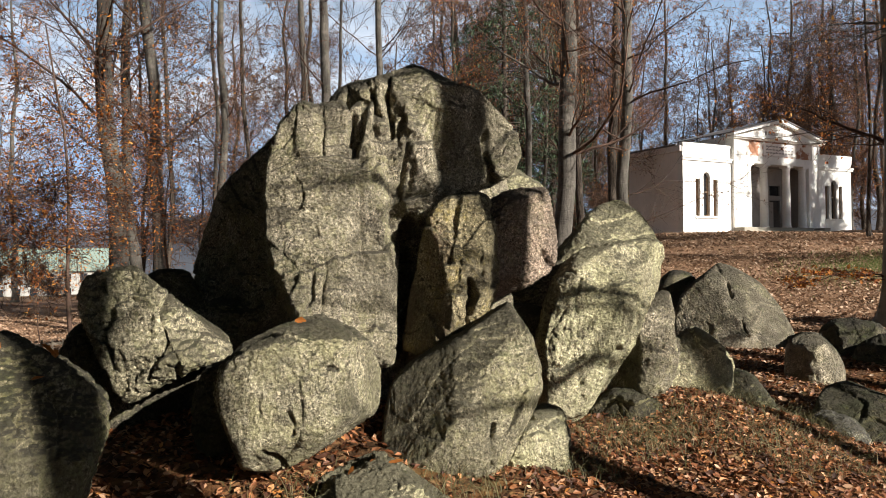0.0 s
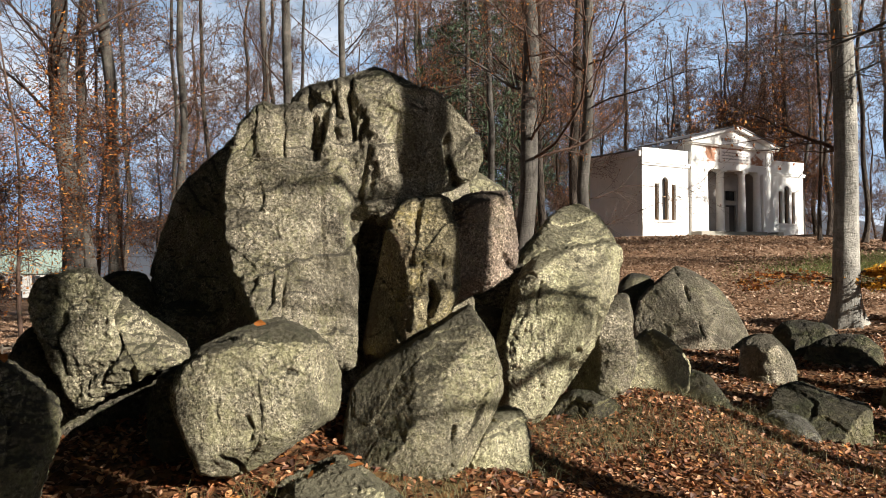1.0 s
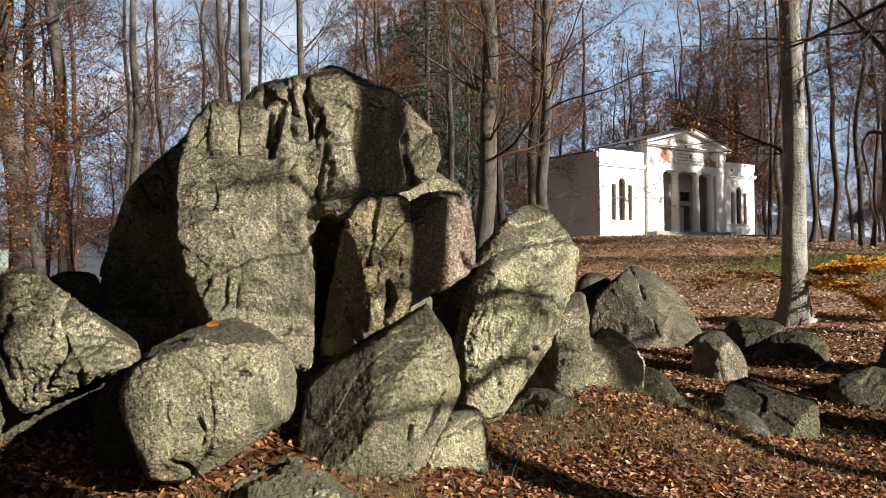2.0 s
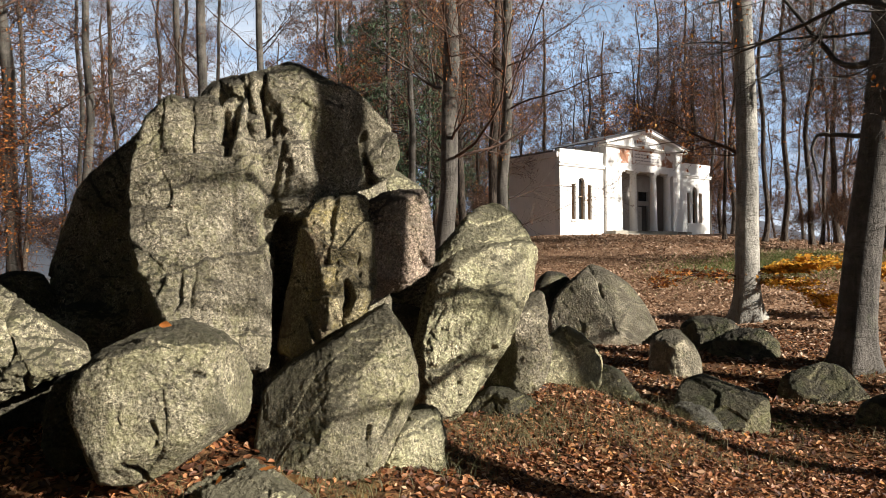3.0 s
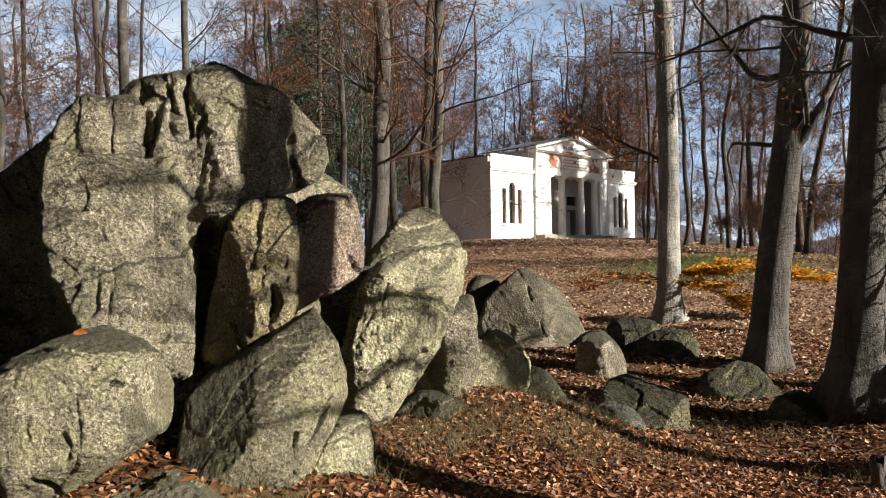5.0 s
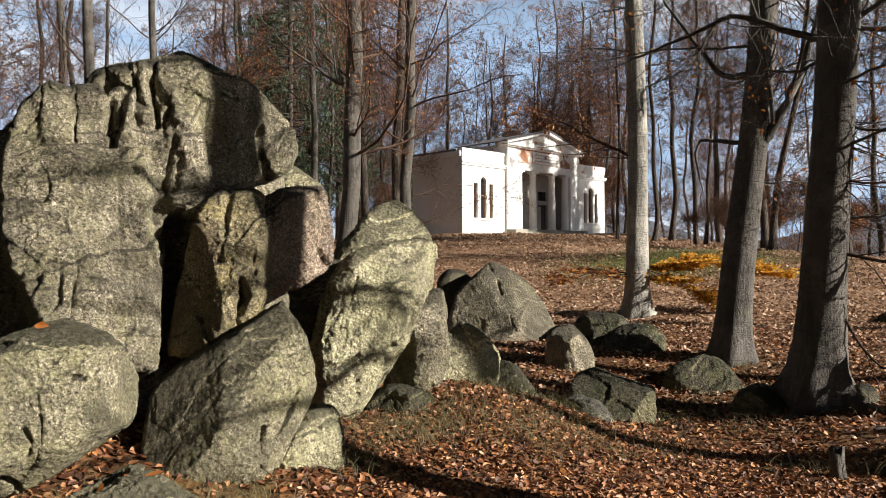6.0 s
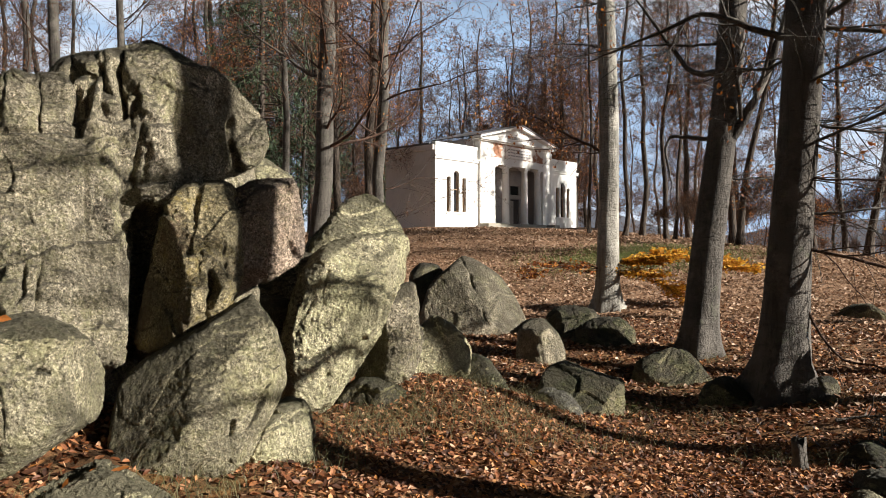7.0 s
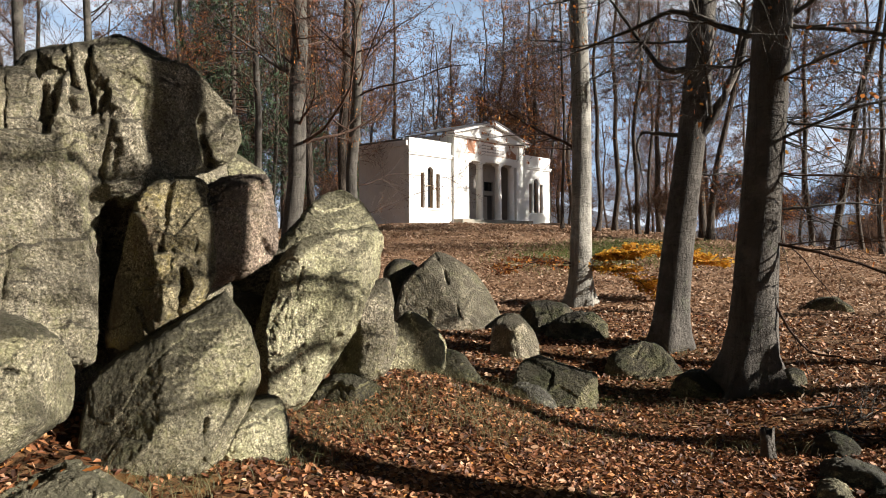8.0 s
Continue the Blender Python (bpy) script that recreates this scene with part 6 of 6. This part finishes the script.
def house(x, y, heading):
    """A long white house with a pale roof down in the valley."""
    t = new("house", None)
    t.matrix_world = pose(x, y, float(land(x, y)), 0, 0, heading)
    tagged(t, "white village house with a pale green roof", "house")
    block("wall", -9, 9, 0, 7, -1, 4.2, HOUSEWALL, t, 0)
    bm = bmesh.new()
    v = [bm.verts.new(p) for p in ((-9.4, -0.4, 4.1), (9.4, -0.4, 4.1), (9.4, 3.5, 7.4), (-9.4, 3.5, 7.4), (-9.4, 7.4, 4.1), (9.4, 7.4, 4.1))]
    for q in ((0, 1, 2, 3), (3, 2, 5, 4), (0, 3, 4), (1, 5, 2), (0, 4, 5, 1)):
        bm.faces.new([v[i] for i in q])
    part("roof", bm, HOUSEROOF, t)
    for row in (0.6, 2.6):
        for i in range(8):
            w = block("window", -8 + i * 2.05, -7.1 + i * 2.05, -0.06, -0.004, row, row + 1.2, DARKGLASS, t, 0.01)
    return t


house(-9, 112, 0)
house(-27, 118, 12)


def picket_fence(x, y, heading, count):
    """A low wooden fence of posts, two rails and pickets."""
    t = new("fence", None)
    t.matrix_world = pose(x, y, float(land(x, y)), 0, 0, heading)
    tagged(t, "low weathered wooden picket fence", "fence")
    for i in range(count):
        block("post", i * 1.5 - 0.05, i * 1.5 + 0.05, -0.05, 0.05, -0.5, 0.75, FENCEWOOD, t, 0.01)
    for z in (0.2, 0.55):
        block("rail", -0.1, (count - 1) * 1.5 + 0.1, -0.08, -0.052, z, z + 0.06, FENCEWOOD, t, 0.005)
    for i in range((count - 1) * 6):
        block("picket", 0.15 + i * 0.25, 0.2 + i * 0.25, -0.105, -0.083, 0.0, 0.7, FENCEWOOD, t, 0.004)


picket_fence(-4.2, 21.6, 5, 4)

# ---- small things ----
def make_grass():
    """Tufts of dry grass round the foot of the rocks."""
    rng = np.random.default_rng(6)
    tufts = [(0.5, 3.2), (0.65, 3.1), (0.8, 3.2), (0.93, 3.06), (1.1, 3.15), (1.3, 3.25), (1.5, 3.35), (2.2, 3.65), (2.35, 3.55), (2.6, 3.85), (2.9, 4.05), (3.1, 3.9), (3.25, 4.2), (3.4, 3.95), (3.6, 4.15), (4.2, 3.9), (4.7, 4.6), (5.2, 4.1), (5.6, 4.6), (6.6, 4.1), (6.9, 3.4), (7.5, 4.4), (6.0, 1.9), (5.7, 2.3), (7.9, 2.6), (5.6, 3.4), (9.3, 4.6), (4.4, 5.6), (5.3, 6.1), (3.89, 4.44), (4.5, 4.67), (3.91, 3.82), (4.81, 4.55), (4.43, 4.0), (4.67, 3.8), (5.79, 4.81), (4.53, 3.31), (3.93, 3.45), (5.34, 3.25), (7.99, 4.56), (3.33, 3.93)]
    paths = []
    for x, y in tufts:
        n = 90
        p = rng.normal(0, 0.16, (n, 2)) + (x, y)
        L = rng.uniform(0.05, 0.2, n)
        a = rng.uniform(0, 6.28, n)
        bend = rng.uniform(0.3, 1.1, n)
        q = np.zeros((n, 4, 3))
        for k, s in enumerate((0, 0.33, 0.66, 1.0)):
            q[:, k, 0] = p[:, 0] + np.cos(a) * L * bend * s * s
            q[:, k, 1] = p[:, 1] + np.sin(a) * L * bend * s * s
            q[:, k, 2] = land(p[:, 0], p[:, 1]) + L * (s - 0.35 * bend * s * s)
        paths.append(q)
    paths = np.concatenate(paths)
    v, f = tubes(paths, np.linspace(0.0022, 0.0006, 4)[None] * np.ones((len(paths), 1)), 3)
    tagged(mesh_object("grass", v.tolist(), f.tolist(), GRASS), "tufts of dry grass between the stones", "grass", kind="stuff")


make_grass()


def make_green_patch():
    """Short green grass at the brow of the slope."""
    rng = np.random.default_rng(16)
    n = 9000
    x, y = rng.normal(20.6, 1.9, n), rng.normal(12.4, 1.5, n)
    L, a = rng.uniform(0.06, 0.2, n), rng.uniform(0, 6.28, n)
    q = np.zeros((n, 3, 3))
    for k, s in enumerate((0, 0.5, 1.0)):
        q[:, k, 0], q[:, k, 1] = x + np.cos(a) * L * 0.6 * s * s, y + np.sin(a) * L * 0.6 * s * s
        q[:, k, 2] = land(x, y) + L * s * 0.9
    v, f = tubes(q, np.array([0.006, 0.005, 0.001])[None] * np.ones((n, 1)), 3)
    tagged(mesh_object("grass", v.tolist(), f.tolist(), GREEN), "green grass patch on the slope", "grass", kind="stuff")


make_green_patch()


def stump(x, y):
    rng = np.random.default_rng(21)
    hs = np.array([-0.1, 0.0, 0.06, 0.13, 0.2])
    path = np.stack([0.01 * hs, 0.1 * hs, hs], -1)[None]
    v, f = tubes(path, np.array([[0.085, 0.07, 0.055, 0.05, 0.046]]), 14)
    v += rng.normal(0, 0.006, v.shape)
    v[56:, 2] += rng.uniform(-0.06, 0.05, 14)
    faces = f.tolist() + [list(range(56, 70))]
    ob = mesh_object("tree_stump", v.tolist(), faces, SHADEDBEECH, None, True)
    ob.location = (x, y, float(land(x, y)))
    tagged(ob, "small dark rotten stump standing in fallen leaves", "stump")


stump(5.62, 2.08)


def fallen_branch(x, y, turn, seed, length):
    """A dead branch lying on the leaves, its twigs in the air."""
    rng = np.random.default_rng(seed)
    s = np.linspace(0, 1, 8)
    p = np.zeros((1, 8, 3))
    p[0, :, 0], p[0, :, 1], p[0, :, 2] = s * length, 0.12 * np.sin(s * 5), 0.04 + 0.12 * s
    r = np.linspace(0.014, 0.004, 8)[None]
    sub, sr = grow(rng, p, r, 14, 0.1, 1, (0.2, 0.6), (30, 70), 5, 0.05, 0.6, 0.2)
    tw, tr = grow(rng, sub, sr, 40, 0.2, 1, (0.1, 0.3), (30, 60), 4, 0.03, 0.6, 0.2)
    v, f = joined([tubes(p, r, 6), tubes(sub, sr, 4), tubes(tw, np.maximum(tr * 0.6, 0.0015), 3)])
    ob = mesh_object("fallen_branch", v, f, BEECH, None, True)
    ob.matrix_world = pose(x, y, float(land(x, y)), 0, 0, turn)
    tagged(ob, "dead pale branch lying on the leaves", "branch")


fallen_branch(6.0, 1.9, -40, 31, 0.9)
fallen_branch(6.3, 1.6, 20, 32, 0.7)
fallen_branch(7.0, 2.3, -70, 33, 0.8)


def leaves_on(name, x, y, spread, count, seed):
    """Single fallen leaves resting on a boulder."""
    rng = np.random.default_rng(seed)
    ob = ROCKS[name][0]
    for _ in range(count):
        px, py = x + rng.normal(0, spread), y + rng.normal(0, spread)
        hit, at, normal, _ = ob.ray_cast(Vector((px, py, 5)) - ob.location, Vector((0, 0, -1)))
        if not hit or normal.z < 0.8:
            continue
        v, f = leaf_cloud(np.array([[0.0, 0.0, 0.012]]), 0.065, rng, 1.0)
        leaf = mesh_object("fallen_leaf", v.tolist(), f.tolist(), RUSSET)
        leaf.matrix_world = Matrix.Translation(at + ob.location) @ normal.to_track_quat("Z", "Y").to_matrix().to_4x4()
        tagged(leaf, "curled orange-brown leaf lying on a boulder", "leaf", "leaves on the boulders")


leaves_on("mossy_boulder", -0.38, 3.38, 0.16, 14, 41)
leaves_on("round_boulder", 0.74, 3.66, 0.01, 2, 42)
leaves_on("low_stone", 0.95, 3.15, 0.12, 5, 43)
leaves_on("leaning_boulder", 3.4, 4.9, 0.2, 3, 44)
